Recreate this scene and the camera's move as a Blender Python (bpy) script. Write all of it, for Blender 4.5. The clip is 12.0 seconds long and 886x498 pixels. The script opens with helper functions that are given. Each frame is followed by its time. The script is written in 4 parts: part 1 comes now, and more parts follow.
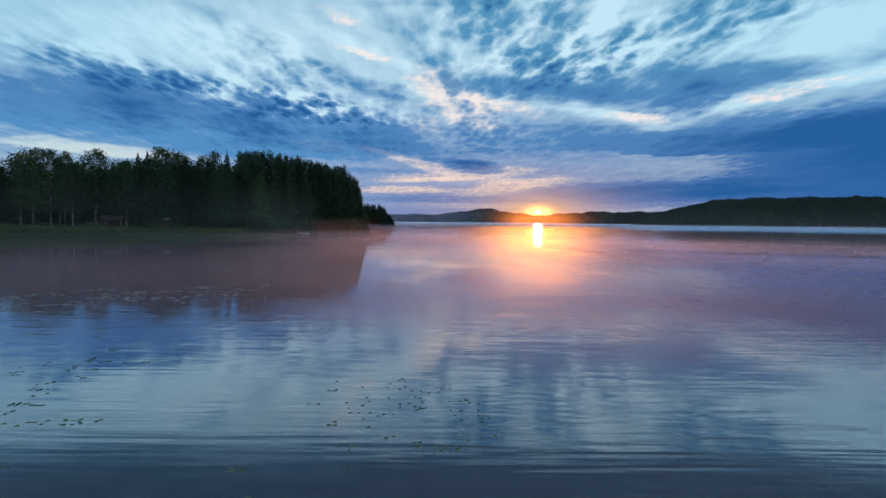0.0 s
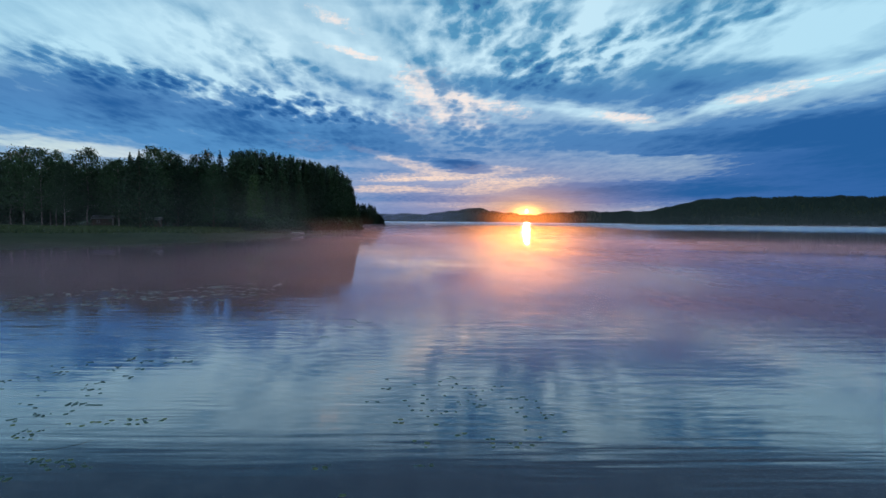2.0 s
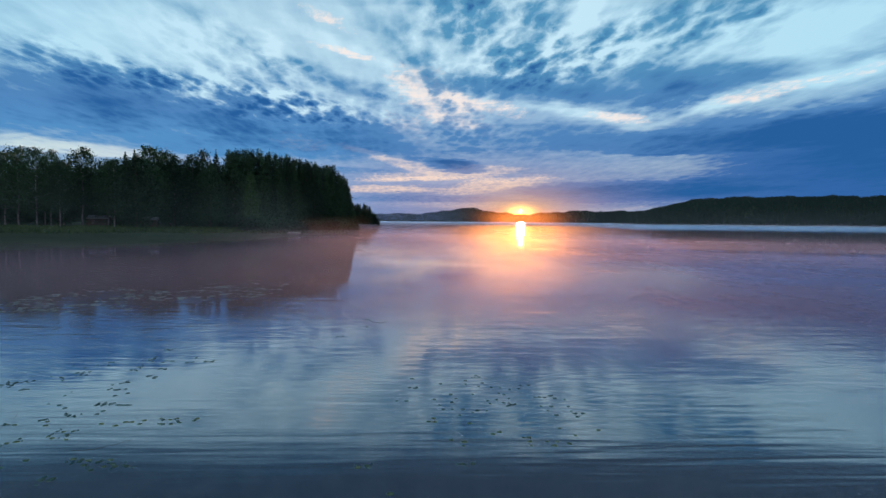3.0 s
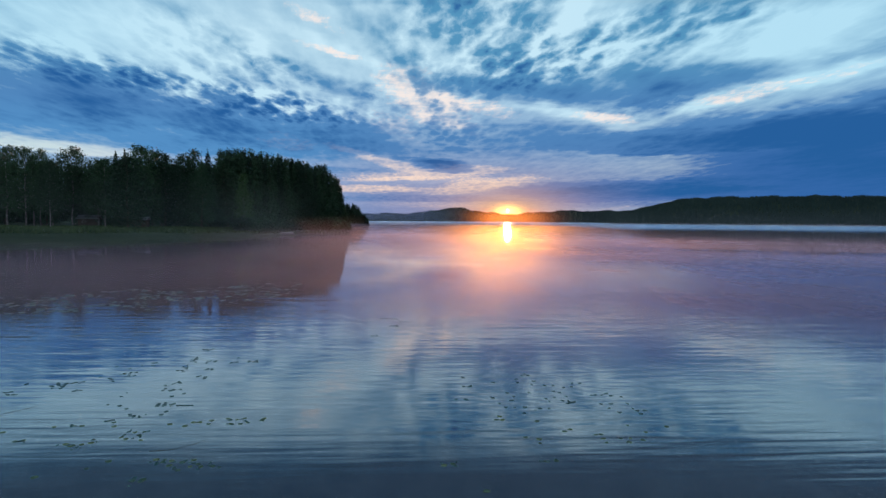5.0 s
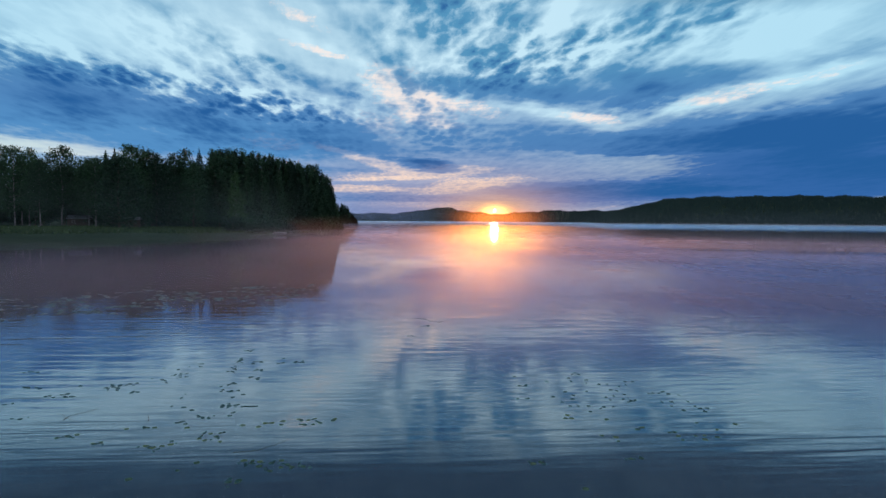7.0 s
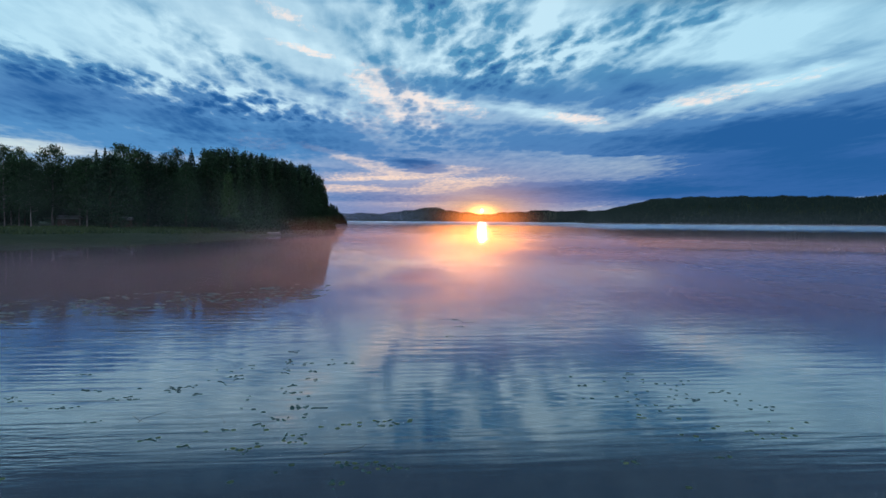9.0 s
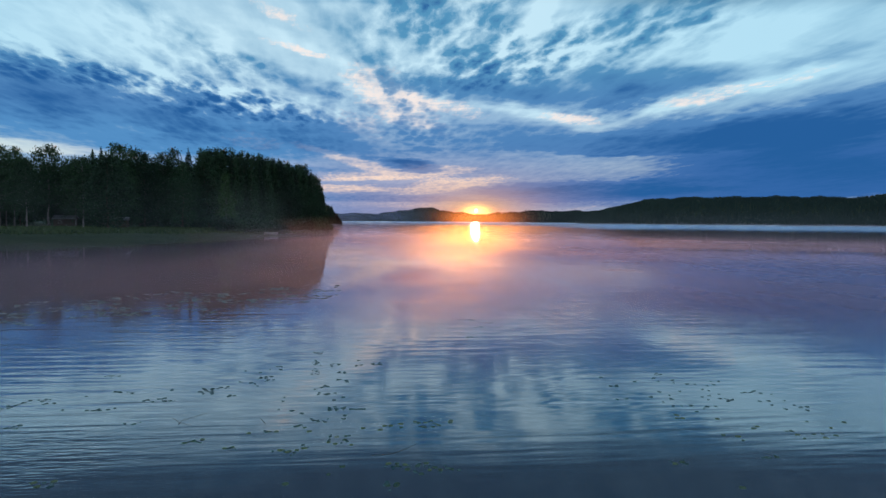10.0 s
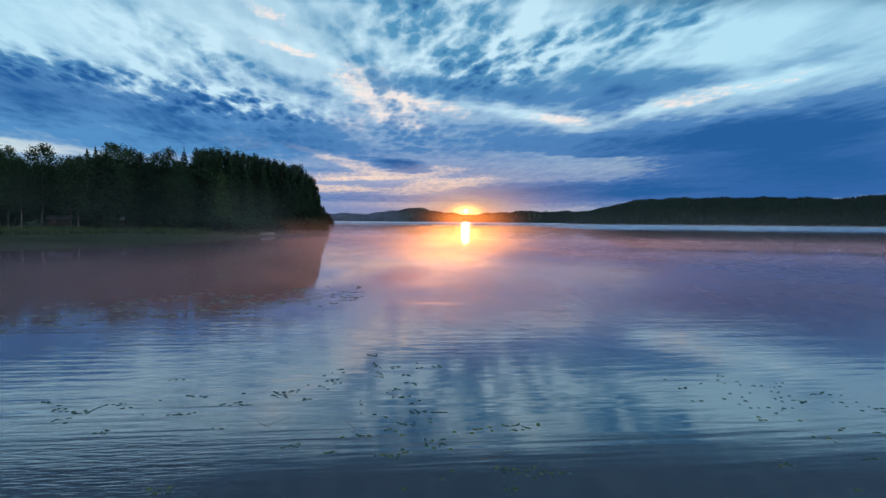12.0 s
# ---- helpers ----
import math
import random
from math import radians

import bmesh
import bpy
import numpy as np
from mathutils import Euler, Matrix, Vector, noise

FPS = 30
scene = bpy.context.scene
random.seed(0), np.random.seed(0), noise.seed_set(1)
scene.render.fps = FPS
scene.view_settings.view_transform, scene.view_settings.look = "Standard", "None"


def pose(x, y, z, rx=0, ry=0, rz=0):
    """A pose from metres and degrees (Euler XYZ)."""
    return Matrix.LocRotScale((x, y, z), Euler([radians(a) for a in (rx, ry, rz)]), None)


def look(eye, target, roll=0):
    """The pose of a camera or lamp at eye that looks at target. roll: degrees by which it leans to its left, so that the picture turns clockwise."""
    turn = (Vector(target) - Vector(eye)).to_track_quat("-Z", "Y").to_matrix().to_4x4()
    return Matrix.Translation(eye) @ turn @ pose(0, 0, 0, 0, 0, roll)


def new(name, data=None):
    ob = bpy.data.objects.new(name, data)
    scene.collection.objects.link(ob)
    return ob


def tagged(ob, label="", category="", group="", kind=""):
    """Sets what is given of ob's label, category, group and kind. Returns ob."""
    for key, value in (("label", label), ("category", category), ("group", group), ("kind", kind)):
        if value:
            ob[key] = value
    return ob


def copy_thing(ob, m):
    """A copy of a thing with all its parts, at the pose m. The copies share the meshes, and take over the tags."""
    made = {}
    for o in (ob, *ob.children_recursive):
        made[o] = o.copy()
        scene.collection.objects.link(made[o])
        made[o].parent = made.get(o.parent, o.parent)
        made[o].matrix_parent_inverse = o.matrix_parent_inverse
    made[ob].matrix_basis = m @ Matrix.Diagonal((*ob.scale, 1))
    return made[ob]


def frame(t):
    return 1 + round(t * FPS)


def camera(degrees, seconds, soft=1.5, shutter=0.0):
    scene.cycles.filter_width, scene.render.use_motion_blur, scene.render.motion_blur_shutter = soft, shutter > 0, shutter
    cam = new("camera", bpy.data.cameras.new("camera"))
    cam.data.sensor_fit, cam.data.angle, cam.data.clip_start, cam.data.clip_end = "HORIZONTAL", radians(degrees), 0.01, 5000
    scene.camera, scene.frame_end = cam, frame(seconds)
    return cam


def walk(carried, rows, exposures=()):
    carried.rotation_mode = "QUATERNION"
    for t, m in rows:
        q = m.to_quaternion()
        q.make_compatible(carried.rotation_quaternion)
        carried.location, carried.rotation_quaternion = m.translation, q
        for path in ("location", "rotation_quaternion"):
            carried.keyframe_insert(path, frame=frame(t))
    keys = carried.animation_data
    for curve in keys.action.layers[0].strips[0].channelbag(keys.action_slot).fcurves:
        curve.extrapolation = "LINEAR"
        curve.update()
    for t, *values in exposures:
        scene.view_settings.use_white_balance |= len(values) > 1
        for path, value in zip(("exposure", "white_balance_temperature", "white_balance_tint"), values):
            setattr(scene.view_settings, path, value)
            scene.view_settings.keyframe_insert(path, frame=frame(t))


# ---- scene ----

# ---------------------------------------------------------------- camera
cam = camera(71.5, 12.0)


def drift(t):
    """The drone slides to its left and pans slowly to its right."""
    x = -0.7587 * t - 0.000702 * t ** 2 - 0.00051 * t ** 3
    y = -0.0191 * t - 0.000091 * t ** 2 + 0.000363 * t ** 3
    z = 4.02 - 0.02664 * t + 0.0019 * t ** 2 + 0.000015 * t ** 3
    pan = -0.5012 * t - 0.01276 * t ** 2 + 0.000033 * t ** 3 + 0.000055 * t ** 4
    tilt = -2.591 - 0.01975 * t + 0.001477 * t ** 2 + 0.000007 * t ** 3
    lean = 0.53 - 0.02547 * t - 0.001127 * t ** 2 + 0.00023 * t ** 3
    way = Euler((radians(tilt), 0, radians(pan))).to_matrix() @ Vector((0, 1, 0))
    eye = Vector((x, y, z))
    return look(eye, eye + way, lean)


walk(cam, [(t, drift(t)) for t in range(13)])

# ---------------------------------------------------------------- light
SUN_AZ, SUN_EL = 8.75, 0.95
sun = new("sun", bpy.data.lights.new("sun", "SUN"))
sun.data.energy, sun.data.angle, sun.data.color = 5.0, radians(0.45), (1.0, 0.47, 0.25)
_s = Vector((math.sin(radians(SUN_AZ)) * math.cos(radians(SUN_EL)), math.cos(radians(SUN_AZ)) * math.cos(radians(SUN_EL)), math.sin(radians(SUN_EL))))
sun.matrix_world = look(_s * 100, (0, 0, 0))


class Graph:
    """Short hand for shader nodes."""

    def __init__(self, tree):
        self.tree = tree
        tree.nodes.clear()

    def put(self, kind, ins=(), **props):
        node = self.tree.nodes.new("ShaderNode" + kind)
        for key, value in props.items():
            setattr_safe(node, key, value)
        items = ins.items() if isinstance(ins, dict) else enumerate(ins)
        for key, value in items:
            if value is None:
                continue
            if isinstance(value, bpy.types.NodeSocket):
                self.tree.links.new(value, node.inputs[key])
            else:
                node.inputs[key].default_value = value
        return node

    def math(self, op, a, b=None, c=None, clamp=False):
        return self.put("Math", (a, b, c), operation=op, use_clamp=clamp).outputs[0]

    def vmath(self, op, a, b=None):
        return self.put("VectorMath", (a, b), operation=op).outputs[0]

    def span(self, x, a, b, lo=0.0, hi=1.0, smooth=True):
        return self.put("MapRange", (x, a, b, lo, hi), interpolation_type="SMOOTHSTEP" if smooth else "LINEAR").outputs[0]

    def noise(self, vec, scale, detail=3.0, rough=0.5, warp=0.0):
        return self.put("TexNoise", {"Vector": vec, "Scale": scale, "Detail": detail, "Roughness": rough, "Distortion": warp}).outputs[0]

    def mapped(self, vec, loc=(0, 0, 0), rot=(0, 0, 0), scale=(1, 1, 1), kind="POINT"):
        return self.put("Mapping", {"Vector": vec, "Location": loc, "Rotation": rot, "Scale": scale}, vector_type=kind).outputs[0]

    def mix(self, f, a, b):
        n = self.put("Mix", {"Factor": f}, data_type="RGBA")
        for key, value in ((6, a), (7, b)):
            if isinstance(value, bpy.types.NodeSocket):
                self.tree.links.new(value, n.inputs[key])
            else:
                n.inputs[key].default_value = (*value, 1)
        return n.outputs[2]


def setattr_safe(node, key, value):
    if key == "operation":
        node.operation = value
    elif key == "use_clamp":
        node.use_clamp = value
    elif key == "interpolation_type":
        node.interpolation_type = value
    elif key == "vector_type":
        node.vector_type = value
    elif key == "data_type":
        node.data_type = value
    elif key == "gradient_type":
        node.gradient_type = value
    elif key == "feature":
        node.feature = value


def make_sky():
    """An evening sky: pale clear air, rows of altocumulus drawn towards one point, low stratus and a setting sun."""
    world = bpy.data.worlds.new("evening_sky")
    scene.world = world
    world.use_nodes = True
    g = Graph(world.node_tree)
    d = g.put("TexCoord").outputs["Generated"]
    sep = g.put("SeparateXYZ", (d,)).outputs
    az = g.math("MULTIPLY", g.math("ARCTAN2", sep[0], sep[1]), 57.2958)
    el = g.math("MULTIPLY", g.math("ARCSINE", sep[2]), 57.2958)
    # the cloud deck as a level plane, so that rows and cells shrink towards the horizon
    den = g.math("ADD", g.math("MAXIMUM", sep[2], 0.0), 0.06)
    deck = g.put("CombineXYZ", (g.math("DIVIDE", sep[0], den), g.math("DIVIDE", sep[1], den), 0.0)).outputs[0]
    deck = g.mapped(deck, (0, 0, 0), (0, 0, radians(-3)))

    def wander(scale, detail, amount):
        n = g.put("TexNoise", {"Vector": deck, "Scale": scale, "Detail": detail, "Roughness": 0.55}).outputs[1]
        return g.vmath("MULTIPLY", g.vmath("SUBTRACT", n, (0.5, 0.5, 0.5)), amount)

    big, small = wander(1.3, 2.0, (2.4, 1.3, 0.0)), wander(5.0, 3.0, (2.2, 1.2, 0.0))
    flat = g.put("CombineXYZ", (az, el, 0.0)).outputs[0]
    lift = g.span(el, 0.0, 9.0, 0.2, 1.0)
    field = g.vmath("ADD", flat, g.put("VectorMath", {0: g.vmath("ADD", big, small), 3: lift}, operation="SCALE").outputs[0])
    sums = {"cloud": None, "gap": None, "warm": None, "mottle": None}

    def bank(which, a, e, long, short, turn, amount):
        m = g.mapped(field, (a, e, 0), (0, 0, radians(turn)), (long * 1.6, short * 1.6, 1), "TEXTURE")
        r = g.put("TexGradient", (m,), gradient_type="SPHERICAL").outputs[1]
        r = g.span(r, 0.0, 0.7)
        sums[which] = g.math("MULTIPLY_ADD", r, amount, 0.0 if sums[which] is None else sums[which])

    def cloud(*a):
        bank("cloud", *a)

    def gap(*a):
        bank("gap", *a)

    def warm(*a):
        bank("warm", *a)

    def mottle(*a):
        bank("mottle", *a)

    # left dark bank and its lower shelf
    cloud(-31.0, 9.1, 6.7, 2.60, -1, 0.85)
    cloud(-22.1, 8.5, 7.2, 2.22, -8, 0.85)
    cloud(-12.5, 8.0, 7.2, 1.77, -5, 0.90)
    cloud(-5.5, 7.7, 3.6, 1.31, -2, 0.60)
    cloud(-14.9, 6.2, 9.9, 0.68, 1, 0.35)
    cloud(-27.7, 11.6, 5.7, 1.20, -3, 0.75)
    cloud(-19.4, 10.7, 5.7, 1.12, -10, 0.70)
    cloud(-11.5, 10.0, 5.3, 0.88, -7, 0.65)
    cloud(-31.0, 13.1, 2.1, 0.50, -14, 0.25)
    # drawn-out wisps over it
    cloud(-16.2, 14.7, 4.8, 1.24, -30, 0.30)
    cloud(-10.0, 12.9, 5.1, 0.73, -16, 0.62)
    cloud(-6.0, 11.7, 3.0, 0.79, -7, 0.40)
    cloud(-15.8, 11.5, 4.1, 1.23, -6, 0.28)
    cloud(-20.7, 16.9, 3.7, 0.89, -13, 0.22)
    # the grey rib and the broken field overhead
    cloud(-3.7, 16.0, 5.2, 0.80, -46, 0.60)
    cloud(0.2, 14.2, 4.4, 1.11, -47, 0.50)
    cloud(2.2, 18.0, 3.0, 2.37, -27, 0.60)
    cloud(6.9, 17.1, 4.6, 2.80, -19, 0.60)
    cloud(10.7, 17.9, 1.9, 1.93, -57, 0.60)
    cloud(-1.4, 19.3, 6.6, 0.41, -0, 0.40)
    cloud(8.0, 13.5, 4.1, 1.45, -5, 0.60)
    cloud(9.0, 11.9, 6.7, 1.08, -6, 0.75)
    cloud(17.1, 12.0, 6.9, 1.62, -4, 0.95)
    cloud(24.6, 12.3, 5.4, 1.36, -6, 0.85)
    cloud(28.9, 12.6, 2.5, 0.80, -1, 0.50)
    cloud(14.0, 14.8, 3.4, 0.87, 17, 0.45)
    cloud(21.7, 16.8, 6.4, 1.90, 7, 0.75)
    cloud(26.7, 17.0, 4.2, 1.06, 12, 0.45)
    cloud(21.9, 10.4, 2.8, 1.05, 7, 0.50)
    # right
    cloud(36.3, 13.1, 3.2, 0.37, 6, 0.50)
    cloud(38.1, 12.6, 1.4, 0.36, -1, 0.40)
    cloud(36.1, 7.5, 9.1, 1.90, 9, 1.50)
    cloud(27.3, 7.3, 7.3, 1.40, 4, 0.95)
    cloud(19.1, 7.0, 7.2, 0.89, 1, 0.55)
    cloud(38.3, 5.8, 5.2, 2.11, 1, 1.00)
    cloud(38.4, 3.7, 11.6, 1.27, -2, 1.10)
    cloud(21.6, 2.8, 8.9, 0.64, 3, 1.40)
    cloud(29.6, 2.4, 8.4, 0.65, -1, 0.80)
    cloud(13.7, 3.0, 4.5, 0.56, 4, 0.90)
    cloud(21.0, 6.0, 2.0, 0.20, -0, 0.70)
    cloud(21.6, 3.5, 5.6, 0.35, 2, 0.50)
    # over the sunset
    cloud(2.8, 5.1, 2.0, 0.52, -4, 1.50)
    cloud(1.0, 5.6, 3.1, 0.26, -3, 0.60)
    cloud(3.9, 6.4, 2.1, 0.26, 6, 0.50)
    cloud(8.0, 7.3, 6.7, 1.22, -2, 0.35)
    cloud(14.1, 8.0, 5.5, 0.60, -3, 0.30)
    cloud(4.9, 12.3, 3.1, 0.98, -9, 0.30)
    cloud(0.7, 2.0, 7.3, 0.31, 0, 0.45)
    cloud(-6.5, 4.6, 3.1, 0.20, 1, 0.30)
    cloud(-1.9, 6.5, 3.1, 0.61, -9, 0.40)
    # breaks
    gap(-29.3, 5.6, 6.3, 0.39, -2, 1.00)
    gap(-20.8, 7.4, 2.4, 0.38, -12, 0.35)
    gap(-24.0, 14.9, 8.2, 1.70, 2, 0.35)
    gap(-8.5, 15.5, 5.3, 0.58, -20, 0.35)
    gap(-2.4, 12.2, 3.0, 0.69, -20, 0.30)
    gap(14.5, 17.8, 1.2, 2.24, -12, 0.60)
    gap(13.6, 9.8, 4.0, 0.44, -9, 0.50)
    gap(17.4, 9.0, 4.4, 0.54, -6, 0.45)
    gap(27.7, 10.5, 3.8, 0.74, 13, 0.60)
    gap(23.7, 9.6, 3.2, 0.47, 3, 0.20)
    gap(34.5, 11.5, 4.1, 0.65, 8, 0.65)
    gap(32.1, 14.8, 4.6, 1.55, 8, 0.60)
    gap(22.9, 5.8, 7.8, 0.15, -2, 0.40)
    gap(22.0, 5.1, 6.1, 0.59, -1, 0.12)
    cloud(23.0, 1.8, 12.0, 0.44, -0, 0.40)
    gap(29.2, 3.3, 3.0, 0.28, 1, 0.40)
    gap(34.0, 2.8, 1.9, 0.22, -1, 0.30)
    gap(0.7, 3.7, 7.8, 0.31, 1, 0.40)
    # lit edges
    warm(-8.7, 17.5, 2.9, 0.57, -21, 0.80)
    warm(-7.4, 14.8, 2.6, 0.29, -12, 1.10)
    warm(1.0, 11.1, 4.1, 1.71, -24, 1.10)
    warm(5.7, 10.4, 3.6, 0.65, -12, 0.90)
    warm(-1.9, 8.5, 2.6, 0.92, -28, 0.60)
    warm(-11.5, 6.9, 2.4, 0.60, -4, 0.70)
    warm(-3.4, 5.6, 3.8, 0.41, -15, 1.50)
    warm(-0.0, 4.1, 5.7, 0.41, 1, 1.10)
    warm(-3.9, 2.9, 4.1, 0.31, 1, 1.40)
    warm(5.4, 4.7, 3.1, 0.41, 2, 1.30)
    warm(6.5, 3.3, 4.7, 0.57, 6, 1.30)
    warm(17.1, 9.3, 2.5, 0.44, -6, 0.90)
    warm(28.5, 10.6, 3.3, 0.59, 8, 0.75)
    warm(34.9, 11.6, 2.9, 0.39, 7, 0.40)
    warm(-28.9, 5.7, 6.4, 0.35, -2, 0.20)
    warm(18.5, 1.2, 2.4, 0.15, 6, 0.40)
    warm(3.9, 1.5, 6.8, 0.31, 0, 0.70)
    warm(2.8, 8.8, 3.6, 0.71, -14, 0.50)
    # broken cells
    mottle(-28.0, 12.2, 7.1, 1.45, -3, 1.10)
    mottle(-16.7, 10.4, 7.5, 1.43, -8, 1.00)
    mottle(-8.5, 9.8, 5.5, 1.09, -6, 0.80)
    mottle(6.9, 17.1, 8.7, 3.71, -5, 1.00)
    mottle(12.0, 14.1, 5.5, 1.92, 8, 0.80)
    mottle(0.7, 10.8, 5.7, 3.00, -18, 0.50)
    cloud(1.2, 10.3, 5.2, 2.51, -19, 0.22)
    mottle(22.7, 16.3, 8.6, 2.47, 5, 1.00)
    mottle(-16.2, 13.6, 6.7, 2.46, -21, 0.85)
    mottle(23.7, 9.8, 6.3, 0.94, 2, 0.40)
    # unseen cover added beyond the view: half broken, thicker overhead to dim near water
    away = g.span(g.math("ABSOLUTE", g.math("SUBTRACT", az, 3.0)), 42.0, 60.0)
    rise = g.math("MULTIPLY_ADD", g.math("MULTIPLY", az, az), 0.0023, el)
    high = g.span(g.math("MULTIPLY_ADD", g.math("SUBTRACT", g.noise(deck, 1.1, 3.0), 0.5), 4.0, rise), 18.9, 23.0)
    out = g.math("MAXIMUM", away, high)
    far_cover = g.math("MULTIPLY", out, g.span(g.noise(deck, 0.9, 2.0), 0.35, 0.6, 1.0, 1.7))
    # round puffs in rows, finer crumbs, and long streaks drawn along the wind
    sway = g.vmath("ADD", deck, g.vmath("MULTIPLY", small, (0.035, 0.09, 0.0)))

    def puffs(across, along, turn, soft):
        m = g.mapped(sway, (0, 0, 0), (0, 0, radians(turn)), (across, along, 1.0))
        return g.put("TexVoronoi", {"Vector": m, "Scale": 1.0, "Smoothness": soft}, feature="SMOOTH_F1").outputs[0]

    tuft = g.math("ADD", g.math("MULTIPLY", puffs(10.5, 3.6, 12, 0.12), -0.95), g.math("MULTIPLY", puffs(21.0, 7.5, -6, 0.1), -0.50))
    tuft = g.math("ADD", tuft, 0.68)
    crumb = g.math("SUBTRACT", g.noise(g.mapped(sway, (0, 0, 0), (0, 0, 0), (20.0, 8.0, 1.0)), 1.0, 5.0, 0.70, 0.2), 0.5)
    street = g.math("SUBTRACT", g.noise(g.mapped(deck, (0, 0, 0), (0, 0, radians(7)), (5.5, 0.75, 1.0)), 1.0, 4.0, 0.58, 0.2), 0.5)
    sheer = g.math("SUBTRACT", g.noise(g.put("CombineXYZ", (g.math("MULTIPLY", az, 0.085), g.math("MULTIPLY", el, 1.7), 3.0)).outputs[0], 1.0, 4.0, 0.52, 0.4), 0.5)
    body = g.math("SUBTRACT", g.noise(g.mapped(deck, (4, 2, 0), (0, 0, radians(10)), (3.2, 1.6, 1.0)), 1.0, 5.0, 0.6, 0.2), 0.5)
    cells = g.math("MULTIPLY", g.math("MULTIPLY_ADD", crumb, 2.3, g.math("MULTIPLY", tuft, 2.3)), g.math("MULTIPLY_ADD", sums["mottle"], 0.85, 0.24))
    cells = g.math("MULTIPLY", cells, g.span(g.math("SUBTRACT", sums["cloud"], sums["gap"]), 0.0, 0.75, 0.58, 1.0))
    cover = g.math("ADD", g.math("SUBTRACT", sums["cloud"], sums["gap"]), far_cover)
    cover = g.math("ADD", cover, cells)
    cover = g.math("MULTIPLY_ADD", street, g.span(el, 5.0, 12.0, 0.1, 0.85), cover)
    cover = g.math("MULTIPLY_ADD", sheer, g.span(el, 5.0, 11.0, 0.7, 0.15), cover)
    cover = g.math("MULTIPLY_ADD", body, g.span(el, 3.0, 9.0, 0.25, 0.6), cover)
    cover = g.math("ADD", cover, g.math("SUBTRACT", g.span(el, 2.0, 7.0, 0.84, 0.98), g.span(el, 7.5, 13.0, 0.0, 0.62)))
    dark = g.span(cover, -0.15, 1.45, smooth=False)
    deep = g.span(g.math("MULTIPLY_ADD", body, 0.6, cover), 1.5, 3.0)
    clear = g.mix(g.span(el, 2.0, 11.0), (0.42, 0.44, 0.60), (0.54, 0.76, 0.88))
    clear = g.mix(g.span(g.math("ABSOLUTE", g.math("ADD", az, 2.0)), 8.0, 36.0), clear, g.mix(g.span(el, 3.0, 12.0), (0.60, 0.70, 0.68), (0.43, 0.70, 0.85)))
    blue = g.mix(g.span(el, 1.0, 8.0), (0.085, 0.165, 0.40), (0.075, 0.215, 0.46))
    blue = g.mix(g.span(el, 9.0, 16.0), blue, (0.085, 0.28, 0.48))
    blue = g.mix(g.math("MULTIPLY", g.span(az, 0.0, -14.0), g.span(el, 10.5, 7.0)), blue, (0.082, 0.255, 0.52))
    blue = g.mix(g.math("MULTIPLY", g.span(az, 14.0, 34.0), g.span(el, 9.0, 5.0)), blue, (0.032, 0.125, 0.36))
    col = g.mix(dark, clear, blue)
    col = g.mix(deep, col, (0.018, 0.105, 0.31))
    grain = g.noise(deck, 9.0, 4.0, 0.6)
    # the unseen part is toned down so the water mirrors less light
    col = g.mix(g.math("MULTIPLY", out, 0.85), col, g.mix(g.span(grain, 0.35, 0.65), (0.070, 0.112, 0.155), (0.042, 0.070, 0.102)))
    # unseen bright patch behind the view, added to light tree fronts and mist
    east_fill = g.math("MULTIPLY", g.span(g.math("ABSOLUTE", az), 55.0, 110.0), g.span(el, 50.0, 25.0))
    col = g.mix(g.math("MULTIPLY", east_fill, 0.85), col, (0.84, 0.92, 1.22))
    rosy = g.math("ADD", sums["warm"], g.math("MULTIPLY", g.math("ADD", crumb, g.math("MULTIPLY", sheer, 0.8)), 3.2))
    rosy = g.math("MULTIPLY", g.span(rosy, 0.1, 1.5), g.span(sums["warm"], 0.02, 0.35))
    rosy = g.math("MULTIPLY", rosy, g.span(cover, 1.25, 0.55, 0.10, 1.0))
    peach = g.mix(g.span(el, 2.0, 9.0), (1.0, 0.72, 0.54), (0.93, 0.80, 0.74))
    col = g.mix(g.math("MULTIPLY", rosy, 0.85), col, peach)
    # the glow about the sun
    near = g.mapped(field, (SUN_AZ, SUN_EL - 0.15, 0), (0, 0, 0), (1, 1, 1), "TEXTURE")

    def glow(wide, tall, fall):
        m = g.mapped(near, (0, 0, 0), (0, 0, 0), (wide, tall, 1), "TEXTURE")
        return g.math("POWER", g.put("TexGradient", (m,), gradient_type="SPHERICAL").outputs[1], fall)

    def add(c, colour, fac):
        n = g.put("Mix", {"Factor": fac}, data_type="RGBA")
        n.blend_type = "ADD"
        g.tree.links.new(c, n.inputs[6])
        n.inputs[7].default_value = (*colour, 1)
        return n.outputs[2]

    col = g.mix(g.math("MULTIPLY", glow(16.0, 6.5, 2.0), 0.5), col, (0.72, 0.42, 0.30))
    col = g.mix(g.math("MULTIPLY", glow(10.0, 4.0, 2.7), 0.85), col, (1.0, 0.46, 0.12))
    col = add(col, (4.4, 2.4, 0.6), glow(2.5, 1.3, 3.0))
    disc = g.mapped(flat, (SUN_AZ, SUN_EL, 0), (0, 0, 0), (0.21, 0.28, 1), "TEXTURE")
    disc = g.put("TexGradient", (disc,), gradient_type="QUADRATIC_SPHERE").outputs[1]
    col = add(col, (16.0, 10.0, 3.5), disc)
    bg = g.put("Background", {"Color": col, "Strength": 1.07})
    g.tree.links.new(bg.outputs[0], g.put("OutputWorld").inputs[0])


make_sky()

# ---------------------------------------------------------------- materials


